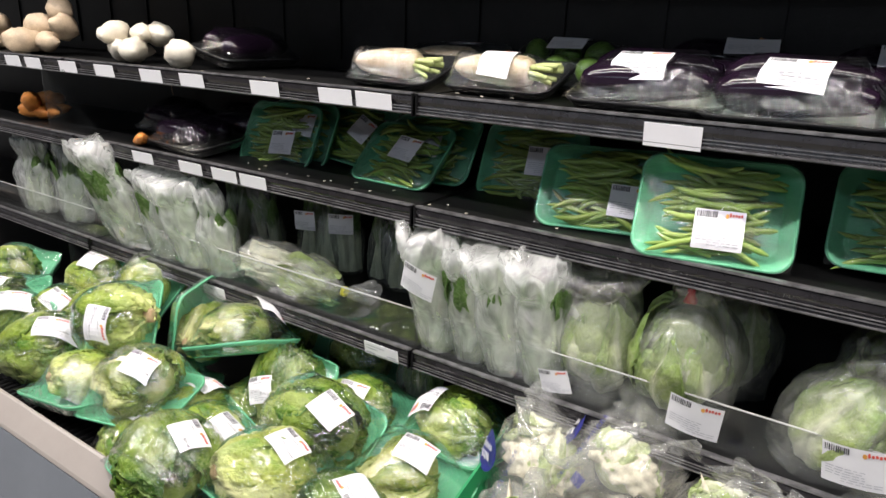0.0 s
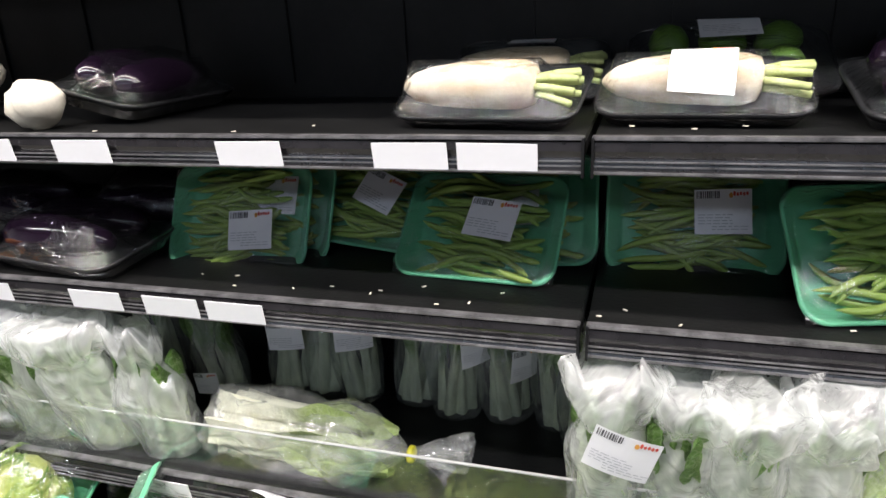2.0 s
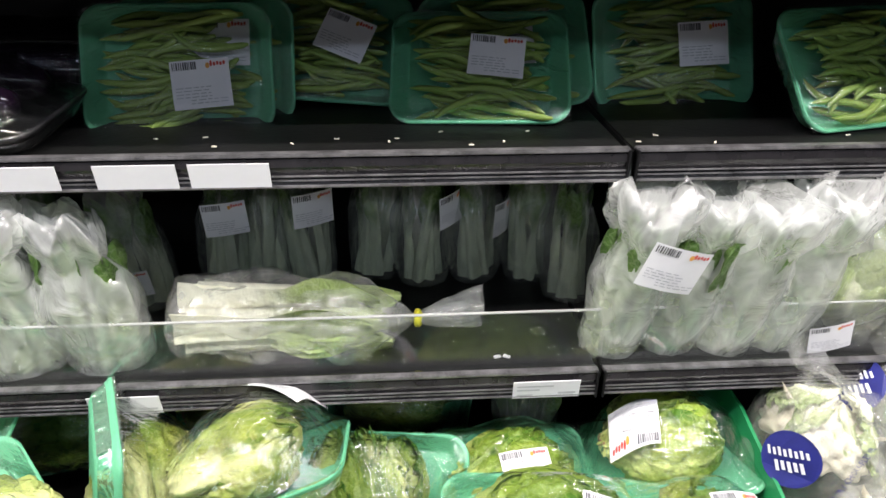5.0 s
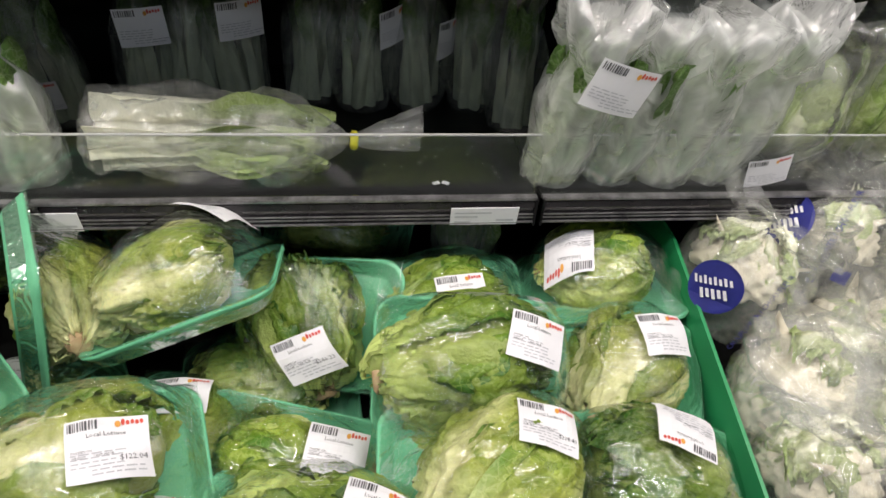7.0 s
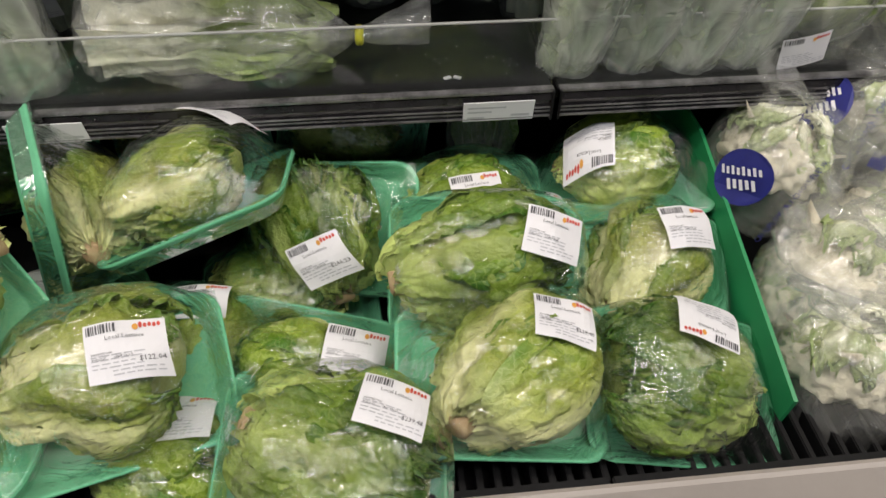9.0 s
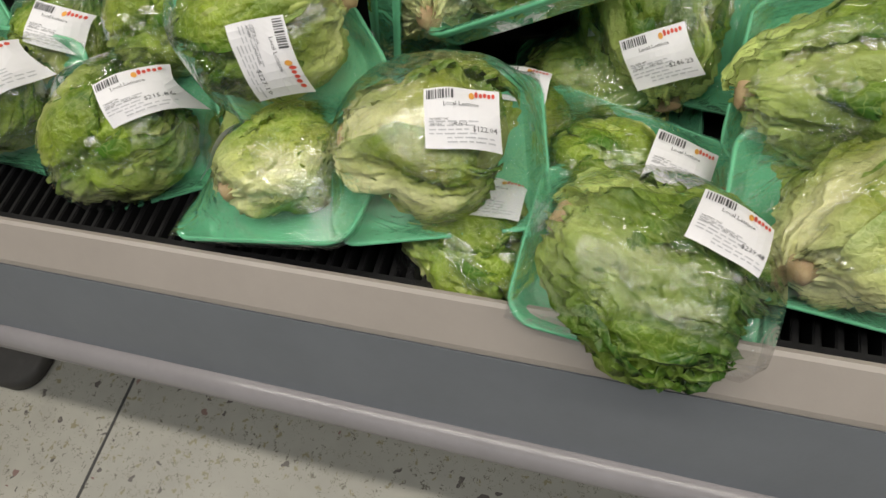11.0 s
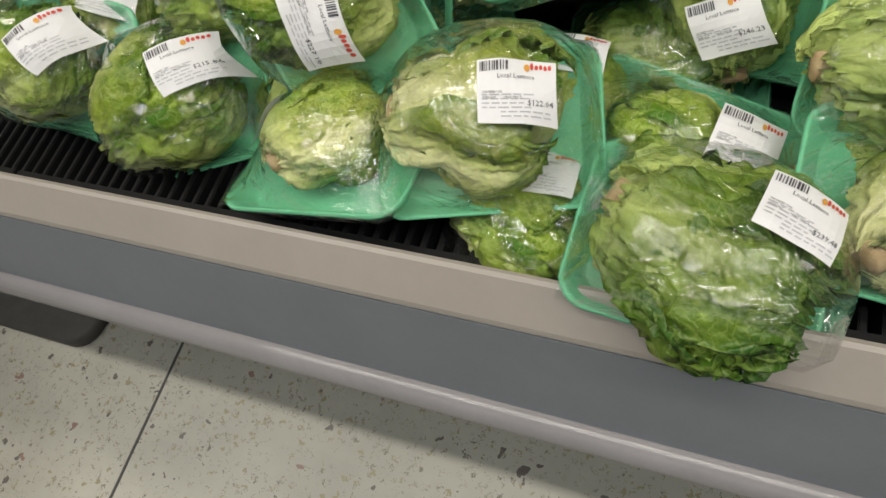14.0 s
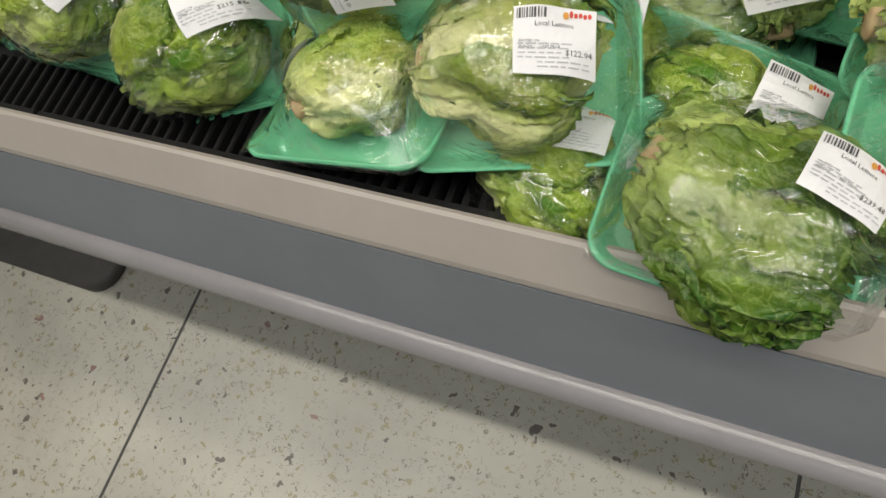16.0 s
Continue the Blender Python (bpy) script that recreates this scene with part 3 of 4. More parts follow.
for x0, x1 in ((X0, -2.652), (-2.648, -1.429), (-1.425, -0.208), (-0.204, X1)):
    part("grille_rail", box(x0, x1, 0.929, 0.945, 0.555, 0.578, 0.002), GRILLE, case)
    part("grille_rail", box(x0, x1, 1.030, 1.044, 0.545, 0.562, 0.002), GRILLE, case)
bar_mesh = part("grille_bar", box(-0.004, 0.004, 0.944, 1.031, 0.525, 0.565, 0.0015), GRILLE, case).data
for i in range(1, 170):
    mounted("grille_bar", bar_mesh, case).location.x = -3.6 + 0.0205 * i
bpy.data.objects["grille_bar"].location.x = -3.6

SECTIONS = ((X0, -2.651), (-2.645, -1.431), (-1.424, -0.210), (-0.203, X1))
for name, z, cut in (("upper shelf", 1.335, 0), ("middle shelf", 1.121, 0), ("lower shelf", 0.806, 0)):
    for x0, x1 in SECTIONS:
        sh = thing("shelf", pose((x0 + x1) / 2, 1.36, z), "black metal case shelf with a glossy price channel along its front", "shelf", "case shelves")
        h = (x1 - x0) / 2
        part("panel", box(-h, h, 0.004, 0.418, -0.020, -0.002, 0.002), BLACK, sh)
        part("edge_strip", box(-h, h, -0.006, 0.006, -0.001, 0.0035, 0.001), STEEL, sh, "scuffed shiny front edge")
        profile_bar("channel", [(0.003, -0.002), (-0.004, -0.003), (-0.006, -0.012), (-0.003, -0.020), (-0.006, -0.030), (-0.008, -0.034), (-0.006, -0.037), (0.003, -0.037)], -h, h, CHANNEL, sh)
        part("lower_lip", box(-h, h, -0.0095, -0.0062, -0.0355, -0.0325, 0.0008), STEEL, sh)
        # thin bright strips that stand in for reflection lines along the glossy channel
        for zr in (-0.0225, -0.0275):
            part("reflection_line", box(-h, h, -0.0078, -0.0048, zr - 0.0008, zr + 0.0008, 0.0004), STEEL, sh)
        for e in (-h + 0.0015, h - 0.0015):
            part("end_cap", box(e - 0.0015, e + 0.0015, -0.010, 0.004, -0.040, 0.002, 0.0005), GRILLE, sh)
for x0, x1 in SECTIONS:
    f = thing("shelf_fence", pose((x0 + x1) / 2, 1.372, 0.8055), "low clear acrylic fence along the lower shelf's front", "shelf fence")
    h = (x1 - x0) / 2
    sheet = part("sheet", box(-h, h, -0.002, 0.002, 0.0, 0.090, 0), ACRYLIC, f)
    sheet.visible_shadow = False
    part("top_edge", box(-h, h, -0.0022, 0.0022, 0.0902, 0.0915, 0), ACRYLIC_EDGE, f)
pan = thing("end_divider", pose(-2.75, 1.36, 0.62), "clear acrylic partition between two case sections", "partition")
sheet = part("sheet", box(-0.003, 0.003, -0.02, 0.40, 0.0, 0.70, 0), ACRYLIC, pan)
sheet.visible_shadow = False

plinth = thing("floor_plinth", pose(-3.35, 0.90, 0), "dark grey rounded plinth on the floor under the case", "plinth")
solid("block", *loft([rounded(0.86, 0.23, 0.06, 0.0), rounded(0.87, 0.24, 0.06, 0.004), rounded(0.87, 0.24, 0.06, 0.03), rounded(0.85, 0.22, 0.055, 0.036)]), material("dark_rubber", (0.06, 0.055, 0.05), 0.6), plinth)


def price_tag(x, z, w=0.092, tint=PAPER, tilt=0.0, h=0.031, lines=False):
    t = thing("price_tag", pose(x, 1.3495, z - 0.0175, 8, tilt, 0), "white paper price tag in the shelf's price channel", "price tag", "price tags")
    part("card", box(-w / 2, w / 2, -0.0006, 0.0006, -h / 2, h / 2, 0), tint, t)
    if lines:
        s = joined([patch(-w * 0.44, w * 0.1, h * 0.18, h * 0.26), patch(-w * 0.44, -w * 0.1, -h * 0.05, h * 0.04), patch(w * 0.18, w * 0.44, -h * 0.28, -h * 0.16), patch(-w * 0.44, -w * 0.2, -h * 0.36, -h * 0.26)])
        solid("print", [(u, -0.0010, v) for u, v in s[0]], s[1], FAINT, t, "", False)


for x in (-2.93, -2.81, -2.62, -2.44, -2.235, -2.075, -1.826, -1.622, -1.523):
    price_tag(x, 1.334, 0.088, tilt=0.6 if x > -1.6 else -0.5)
price_tag(-0.955, 1.330, 0.085, h=0.036)
price_tag(-0.62, 1.330, 0.055)
for x in (-2.31, -2.11, -1.983, -1.882):
    price_tag(x, 1.119, 0.088)
for x in (-2.062, -1.503):
    price_tag(x, 0.802, 0.092, lines=True)

# ---- lettuce packs ----
lettuce_pack(-1.959, 1.054, 0.679, 14, 13.8, roll=1, head=0, turn=10, shift=(0.006, 0.012), grow=1.06, label=(0.050, 0.002, 12), price="$122.04", note="pale lettuce")
lettuce_pack(-1.722, 0.980, 0.640, 10, -4, roll=10, head=3, turn=-25, grow=1.18, shift=(0.012, -0.020), label=(0.048, 0.008, -18), price="$239.48", note="large frilly lettuce")
lettuce_pack(-1.738, 1.300, 0.640, 45, -5, roll=-24, head=5, turn=110, shift=(-0.012, 0.006), grow=1.14, label=(0.034, -0.040, 20), price="$246.23")
lettuce_pack(-1.532, 1.045, 0.652, 8, -3, roll=11, head=4, turn=35, shift=(0.014, 0.0), grow=1.10, label=(0.040, 0.016, -12), price="$218.40")
lettuce_pack(-1.325, 1.195, 0.642, 22, -11, head=0, turn=50, grow=0.95, label=(0.036, 0.020, 4), price="")
lettuce_pack(-1.312, 1.030, 0.618, 20, -8, roll=9, head=3, turn=170, shift=(-0.036, 0.004), grow=1.04, label=(-0.015, 0.050, 155), price="")
lettuce_pack(-1.775, 1.095, 0.588, 30, -15, head=2, turn=180, label=(0.075, 0.025, -12), price="")
lettuce_pack(-1.897, 1.298, 0.735, -20, 1, roll=-20, head=0, turn=15, label=(0.066, 0.030, -22), price="", note="tipped pale lettuce")
lettuce_pack(-2.046, 1.300, 0.695, 0, 0, roll=102, yaw=24, head=4, turn=90, label=None, note="upended pale lettuce")
lettuce_pack(-1.535, 1.185, 0.672, 36, -4, head=5, turn=4, grow=1.24, label=(0.066, 0.022, -18), price="", note="broad dark lettuce")
lettuce_pack(-1.310, 1.372, 0.662, -8, -8, roll=-7, head=2, turn=0, label=(-0.058, -0.036, 165), price="")
lettuce_pack(-1.547, 1.330, 0.635, 26, 0, head=1, turn=20, label=(0.013, -0.012, 8), price="")
lettuce_pack(-2.385, 1.060, 0.635, 34, 20, head=2, turn=45, grow=1.14, label=(0.070, 0.045, 34), price="$215.86")
lettuce_pack(-2.160, 1.140, 0.755, 34, -52, roll=6, head=1, turn=200, grow=1.08, label=(0.040, -0.045, -72), price="$227.10")
lettuce_pack(-2.152, 1.029, 0.640, -14, 0, roll=-9, head=4, turn=40, shift=(0.018, 0.006), grow=0.86, label=(-0.084, 0.02, 80), price="")
lettuce_pack(-2.573, 1.067, 0.672, 37, -5, roll=-5, head=1, turn=30, label=(0.070, 0.030, 48), price="")
lettuce_pack(-2.550, 1.190, 0.640, 38, 10, head=1, turn=60, label=(0.045, 0.02, -10), price="")
lettuce_pack(-2.350, 1.215, 0.690, 30, 20, head=2, turn=40, label=None)
lettuce_pack(-2.730, 1.120, 0.650, 35, 40, head=5, turn=70, label=(0.02, 0.02, 20), price="")
lettuce_pack(-2.330, 1.320, 0.735, 55, 70, head=0, turn=80, label=(-0.02, -0.05, -5), price="")
lettuce_pack(-2.560, 1.320, 0.700, 40, 10, head=4, turn=10, label=(0.02, 0.03, 5), price="")
lettuce_pack(-2.900, 1.240, 0.680, 40, 10, head=2, turn=10, label=None)
lettuce_pack(-2.980, 1.060, 0.640, 40, 0, head=0, turn=40, label=(0.02, 0.03, 5), price="")
# the layer beneath
for x, y, z, s, hd in ((-1.350, 1.200, 0.555, 4, 4), (-1.900, 1.150, 0.570, 80, 1), (-1.800, 1.260, 0.570, 5, 3), (-1.900, 1.000, 0.560, -8, 2), (-2.420, 1.150, 0.555, 12, 5), (-1.560, 1.120, 0.555, 6, 2), (-2.100, 1.210, 0.560, 20, 0), (-2.230, 1.130, 0.570, 75, 5), (-2.650, 1.160, 0.555, 4, 4)):
    lettuce_pack(x, y, z, 12, s, head=hd, turn=s, label=(0.01, 0.045, 2), price="")
# packs standing against the back
for x, y, z, s in ((-1.960, 1.520, 0.640, 10), (-1.700, 1.530, 0.640, -12), (-2.220, 1.500, 0.645, 8)):
    lettuce_pack(x, y, z, 60, s, head=3, turn=s)

# ---- bean packs ----
def bean_mesh(seed):
    rng = random.Random(seed)
    L, bend, wave = rng.uniform(0.095, 0.14), rng.uniform(-0.018, 0.018), rng.uniform(-0.004, 0.004)
    pts = []
    for i in range(11):
        u = i / 10
        pts.append(((u - 0.5) * L, bend * (4 * (u - 0.5) ** 2 - 0.5) + wave * math.sin(u * 6), 0.001 * math.sin(u * 9 + seed), 0.0007 + 0.0050 * min(1, 7 * u * (1.04 - u)) * (0.92 + 0.1 * math.sin(u * 22))))
    return root_mesh("bean", pts, BEAN, 6)


BEANS = [bean_mesh(s) for s in range(9)]
BW, BD, BH = 0.255, 0.178, 0.030
BEAN_TRAY = tray_mesh("tray", BW, BD, BH, FOAM)


def bean_pack(x, y, z, tilt, spin, label, seed, words="", yaw=0, price="", size=0.078):
    m = pose(x, y, z, 0, 0, yaw) @ pose(0, -0.012, -0.004, tilt, 0, 0) @ pose(0, 0, 0, 0, 0, spin) @ Matrix.Diagonal((0.92, 0.95, 0.95, 1))
    t = thing("bean_pack", m, "green beans on a green foam tray wrapped in clear film", "packed beans", "bean packs on the shelf")
    mounted("tray", BEAN_TRAY, t, "green foam tray")
    rng = random.Random(seed)
    for i in range(54):
        b = mounted("bean", BEANS[rng.randrange(9)], t)
        layer = i // 18
        b.matrix_local = pose(rng.uniform(-0.048, 0.048), -0.068 + 0.136 * (i % 18) / 17 + rng.uniform(-0.006, 0.006), 0.016 + 0.0100 * layer + rng.uniform(0, 0.003), rng.uniform(0, 360), rng.uniform(-3, 3), rng.gauss(0, 13))
    xs, ys, zz, height = stretch_film(BW, BD, BH, lambda px, py: 0.047 + 0.004 * noise.noise(Vector((px * 40, py * 40, seed))) if abs(px) < 0.095 and abs(py) < 0.062 else 0, 22, 18)
    film_sheet(t, BW, BD, BH, xs, ys, zz)
    lx, ly, lr = label
    c = radians(lr)

    def lay(u, v, lift):
        px, py = lx + u * math.cos(c) - v * math.sin(c), ly + u * math.sin(c) + v * math.cos(c)
        return (px, py, height(px, py) + lift + 0.002)
    scale_label(t, lay, words, price, size)


bean_pack(-1.975, 1.560, 1.172, 62, 0, (0.034, -0.026, 4), 1, yaw=4)
bean_pack(-1.950, 1.604, 1.174, 64, 0, (0.03, 0.02, 0), 2)
bean_pack(-1.583, 1.560, 1.165, 45, 1, (0.023, 0.002, -6), 3, yaw=-6)
bean_pack(-1.790, 1.650, 1.180, 52, -4, (0.030, 0.006, -18), 4, yaw=-4)
bean_pack(-1.545, 1.615, 1.180, 55, 3, (0.0, 0.0, 0), 5)
bean_pack(-1.300, 1.635, 1.180, 66, 1, (0.038, 0.003, 2), 6)
bean_pack(-1.101, 1.513, 1.174, 51, 0, (0.052, -0.032, -2), 7, yaw=14)
bean_pack(-0.895, 1.441, 1.190, 62, 0, (0.010, -0.036, 1), 8, yaw=10)
bean_pack(-0.620, 1.530, 1.200, 60, 2, (0.03, -0.01, 0), 9)
bean_pack(-0.340, 1.500, 1.200, 60, -2, (0.02, 0.0, 0), 10)

# ---- upper shelf: daikon, limes, aubergines, pale roots ----
DK_TRAY = tray_mesh("tray", 0.262, 0.165, 0.026, BLACK_FOAM)


def wrapped(t, w, d, h, mound, label=None, size=0.078):
    xs, ys, zz, height = stretch_film(w, d, h, mound, 24, 18)
    film_sheet(t, w, d, h, xs, ys, zz)
    if label:
        lx, ly, lr = label
        c = radians(lr)

        def lay(u, v, lift):
            px, py = lx + u * math.cos(c) - v * math.sin(c), ly + u * math.sin(c) + v * math.cos(c)
            return (px, py, height(px, py) + lift + 0.001)
        scale_label(t, lay, "", "", size)


def daikon_pack(x, y, z, tilt, yaw, seed, label):
    t = thing("daikon_pack", pose(x, y, z, 0, 0, yaw) @ pose(0, 0, 0, tilt) @ Matrix.Diagonal((0.88, 0.88, 0.88, 1)), "white daikon radish with trimmed stalks on a black tray", "packed daikon", "daikon packs")
    mounted("tray", DK_TRAY, t, "black foam tray")
    prof = [(-0.124, 0.003), (-0.118, 0.010), (-0.105, 0.019), (-0.075, 0.027), (-0.03, 0.032), (0.02, 0.034), (0.05, 0.033), (0.066, 0.027), (0.071, 0.016), (0.073, 0.006)]
    root = mounted("root", root_mesh("root", [(px, -0.022 + 0.004 * math.sin(px * 20 + seed), 0.045, r) for px, r in prof], DAIKON, 20, 0.06, seed), t, "smooth white root with tan scars")
    rng = random.Random(seed)
    for i in range(9):
        a = rng.uniform(-0.5, 0.5)
        mounted("stalk", root_mesh("stalk", [(0.066, -0.022 + 0.010 * math.sin(i), 0.045 + 0.010 * math.cos(i), 0.0055), (0.09, -0.022 + 0.02 * math.sin(i) + a * 0.01, 0.046 + 0.012 * math.cos(i), 0.0052), (0.120 + 0.008 * rng.random(), -0.024 + 0.030 * math.sin(i) + a * 0.02, 0.044 + 0.014 * math.cos(i), 0.0048)], DAIKON_STEM, 7), t)
    wrapped(t, 0.262, 0.165, 0.026, lambda px, py: 0.045 + 0.036 * math.sqrt(max(0, 1 - ((py + 0.022) / 0.036) ** 2)) if abs(py + 0.022) < 0.036 and -0.11 < px < 0.08 else 0, label)


daikon_pack(-1.553, 1.492, 1.350, 20, -6, 1, (0.0, 0.045, 4))
daikon_pack(-1.312, 1.508, 1.351, 20, -3, 2, (0.000, -0.036, -3))
daikon_pack(-1.540, 1.685, 1.362, 30, 0, 3, (0.0, 0.045, 2))


def fruit_pack(x, y, z, tilt, yaw, count):
    t = thing("lime_pack", pose(x, y, z, 0, 0, yaw) @ pose(0, 0, 0, tilt), "green limes on a black tray under clear film", "packed limes")
    mounted("tray", DK_TRAY, t, "black foam tray")
    me = root_mesh("lime", [(-0.032, 0, 0, 0.003), (-0.027, 0, 0, 0.013), (-0.015, 0, 0, 0.023), (0, 0, 0, 0.027), (0.015, 0, 0, 0.023), (0.027, 0, 0, 0.013), (0.032, 0, 0, 0.003)], LIME, 14)
    for i in range(count):
        mounted("lime", me, t).matrix_local = pose(-0.075 + 0.07 * (i % 3), -0.03 + 0.06 * (i // 3), 0.036, 0, 0, 40 * i)
    wrapped(t, 0.262, 0.165, 0.026, lambda px, py: 0.062 if abs(px) < 0.09 and abs(py) < 0.05 else 0, (0.0, 0.03, 3))


fruit_pack(-1.270, 1.675, 1.365, 28, 0, 6)


def aubergine_pack(x, y, z, tilt, yaw, seed, label, size=0.088, long=False):
    t = thing("aubergine_pack", pose(x, y, z, 0, 0, yaw) @ pose(0, 0, 0, tilt), "glossy dark purple aubergines on a black tray in film", "packed aubergines", "aubergine packs")
    mounted("tray", DK_TRAY, t, "black foam tray")
    for dy in (-0.034, 0.032):
        prof = [(-0.112, 0.004), (-0.105, 0.018), (-0.085, 0.029), (-0.05, 0.035), (0.0, 0.034), (0.05, 0.026), (0.085, 0.020), (0.1, 0.014), (0.104, 0.004)]
        mounted("aubergine", root_mesh("aubergine", [(px, dy + 0.006 * math.sin(px * 16 + seed), 0.046, r) for px, r in prof], AUBERGINE, 18, 0.05, seed), t)
    wrapped(t, 0.262, 0.165, 0.026, lambda px, py: 0.080 if abs(px) < 0.085 and abs(py) < 0.045 else 0, label, size)


aubergine_pack(-1.032, 1.492, 1.344, 16, 0, 1, (-0.012, -0.025, 2))
aubergine_pack(-0.812, 1.475, 1.344, 18, 0, 2, (-0.005, -0.022, -3))
aubergine_pack(-0.500, 1.470, 1.350, 20, 0, 3, (0.0, -0.02, 3))
aubergine_pack(-0.950, 1.675, 1.360, 26, 4, 4, (0.03, 0.02, 4))
aubergine_pack(-0.680, 1.675, 1.360, 26, -4, 5, (0.0, 0.0, 4))
aubergine_pack(-2.150, 1.580, 1.350, 12, 88, 6, None)
aubergine_pack(-2.215, 1.455, 1.128, 8, -8, 7, None)
aubergine_pack(-2.200, 1.620, 1.140, 25, 6, 8, None)
aubergine_pack(-2.480, 1.600, 1.135, 18, 0, 9, None)


def root_pile(name, x, y, z, count, mat, length, rad, spread, label, seed, bagged=True):
    t = thing(name, pose(x, y, z), label, "root vegetables")
    rng = random.Random(seed)
    for i in range(count):
        L, r = length * rng.uniform(0.8, 1.2), rad * rng.uniform(0.8, 1.15)
        me = root_mesh("root", [(L * (u - 0.5), 0.010 * math.sin(u * 5 + i), 0, max(0.002, r * math.sqrt(max(0, 1 - (2 * u - 1) ** 2)) * (1.2 - 0.5 * u))) for u in (k / 9 for k in range(10))], mat, 14, 0.30, seed + i)
        b = mounted("root", me, t)
        b.matrix_local = pose(rng.uniform(-spread, spread), rng.uniform(-0.05, 0.05), rad * (0.9 + 1.3 * (i // 4)), 0, rng.uniform(-15, 15), rng.uniform(-60, 60))


root_pile("pale_roots", -2.455, 1.450, 1.340, 8, TURNIP, 0.11, 0.032, 0.085, "pile of pale cream root vegetables on the shelf", 4)
root_pile("pale_root", -2.205, 1.440, 1.340, 1, TURNIP, 0.085, 0.034, 0.0, "single pale round root vegetable on the shelf", 6)
root_pile("tan_roots", -2.930, 1.450, 1.340, 9, TARO, 0.12, 0.036, 0.12, "pile of tan brown root vegetables on the shelf", 8)
root_pile("tan_roots", -3.300, 1.450, 1.340, 9, TARO, 0.12, 0.036, 0.13, "pile of tan brown root vegetables on the shelf", 9)
root_pile("reddish_roots", -3.050, 1.470, 1.126, 7, CARROT, 0.11, 0.026, 0.10, "orange root vegetables on the middle shelf", 10)
root_pile("carrot", -2.370, 1.420, 1.126, 1, CARROT, 0.12, 0.016, 0.0, "orange carrot tip poking out of a bag", 12)


# ---- lower shelf: bagged greens ----
def blade_mesh(seed, height, width, green_from=0.55, mat=None):
    """A pale fleshy stalk that widens into a creased green leaf."""
    rng = random.Random(seed)
    nu, nv, verts, tones = 22, 9, [], []
    lean, sway, off = rng.uniform(-0.018, 0.018), rng.uniform(-0.012, 0.012), Vector((seed * 7.3, 0, 0))
    for side in (0, 1):
        for i in range(nu):
            u = i / (nu - 1)
            w = width * (0.55 + 0.45 * (1 - u) ** 2 if u < green_from else 0.6 * (1 - ((u - green_from) / (1 - green_from)) ** 3) + 0.9 * math.sin(math.pi * (u - green_from) / (1 - green_from) * 0.95))
            thick = 0.009 * (1 - u) ** 0.8 + 0.0012
            for j in range(nv):
                v = 2 * j / (nv - 1) - 1
                fold = 0.012 * u * noise.noise(Vector((u * 6, v * 3, 0)) + off)
                verts.append((lean * u + v * w / 2, sway * u * u + 0.35 * w * v * v * (1 - 0.5 * u) + fold + (thick if side else -thick) * (1 - v * v), u * height + 0.006 * noise.noise(Vector((v * 4, 5, 0)) + off) * u))
                p = max(0.0, min(1.0, (green_from + 0.10 - u) * 5 + 0.8 * math.exp(-(v / 0.18) ** 2)))
                tones.append((p, 0.5 + 0.4 * noise.noise(Vector((u * 4, v * 2, 3)) + off), max(0.0, u - 0.4) * abs(v), 1))
    q = nu * nv
    faces = [(s * q + i * nv + j, s * q + i * nv + j + 1, s * q + (i + 1) * nv + j + 1, s * q + (i + 1) * nv + j) for s in (0, 1) for i in range(nu - 1) for j in range(nv - 1)]
    me = bpy.data.meshes.new("stalk")
    me.from_pydata(verts, [], faces)
    me.materials.append(mat or CHOI)
    me.polygons.foreach_set("use_smooth", [True] * len(me.polygons))
    me.attributes.new("leaf", "FLOAT_COLOR", "POINT").data.foreach_set("color", [c for t in tones for c in t])
    return me


BLADES = [blade_mesh(s, 0.205 + 0.012 * (s % 3), 0.030, 0.50 + 0.05 * (s % 3)) for s in range(7)]


def bag_shell(name, w, d, h, seed, mat, parent, pinch=0.78, flare=0.5, label="", base=0.75):
    """A crumpled plastic bag: full below, gathered at the neck, with a loose ruffled mouth above it."""
    off, rings, n, m = Vector((seed * 5.7, seed, 0)), [], 44, 30
    for i in range(m):
        u = i / (m - 1)
        if u < pinch:
            k = (base + (1 - base) * math.sin(math.pi * min(1, u / pinch * 0.55 + 0.02) ** 0.8)) * (1 - 0.72 * max(0, (u / pinch - 0.62) / 0.38) ** 1.6 * (1 - flare * 0.75))
        else:
            k = 0.28 + 0.72 * flare * 0.75 + 0.45 * flare * math.sin((u - pinch) / (1 - pinch) * 2.2)
        ring = []
        for j in range(n):
            a = 2 * math.pi * j / n
            c = Vector((math.cos(a), math.sin(a), 0))
            f = 1 + (0.10 + 0.22 * max(0, u - 0.6)) * noise.noise(c * 1.6 + Vector((0, 0, u * 4)) + off) + (0.08 + 0.45 * max(0, u - 0.5)) * (0.5 - abs(noise.noise(c * 4.5 + Vector((0, 0, u * 3)) + off)) * 2)
            sag = 0.05 * noise.noise(Vector((c.x * 1.8, c.y * 1.8, 9)) + off) * max(0, u - 0.6) / 0.4
            ring.append((c.x * w / 2 * k * f + 0.012 * u * math.sin(seed), c.y * d / 2 * k * f - 0.01 * u * math.cos(seed * 2), max(0.0, u * h + sag)))
        rings.append(ring)
    bag = solid(name, *loft(rings, True, True), mat, parent, label)
    bag.visible_shadow = False
    return bag


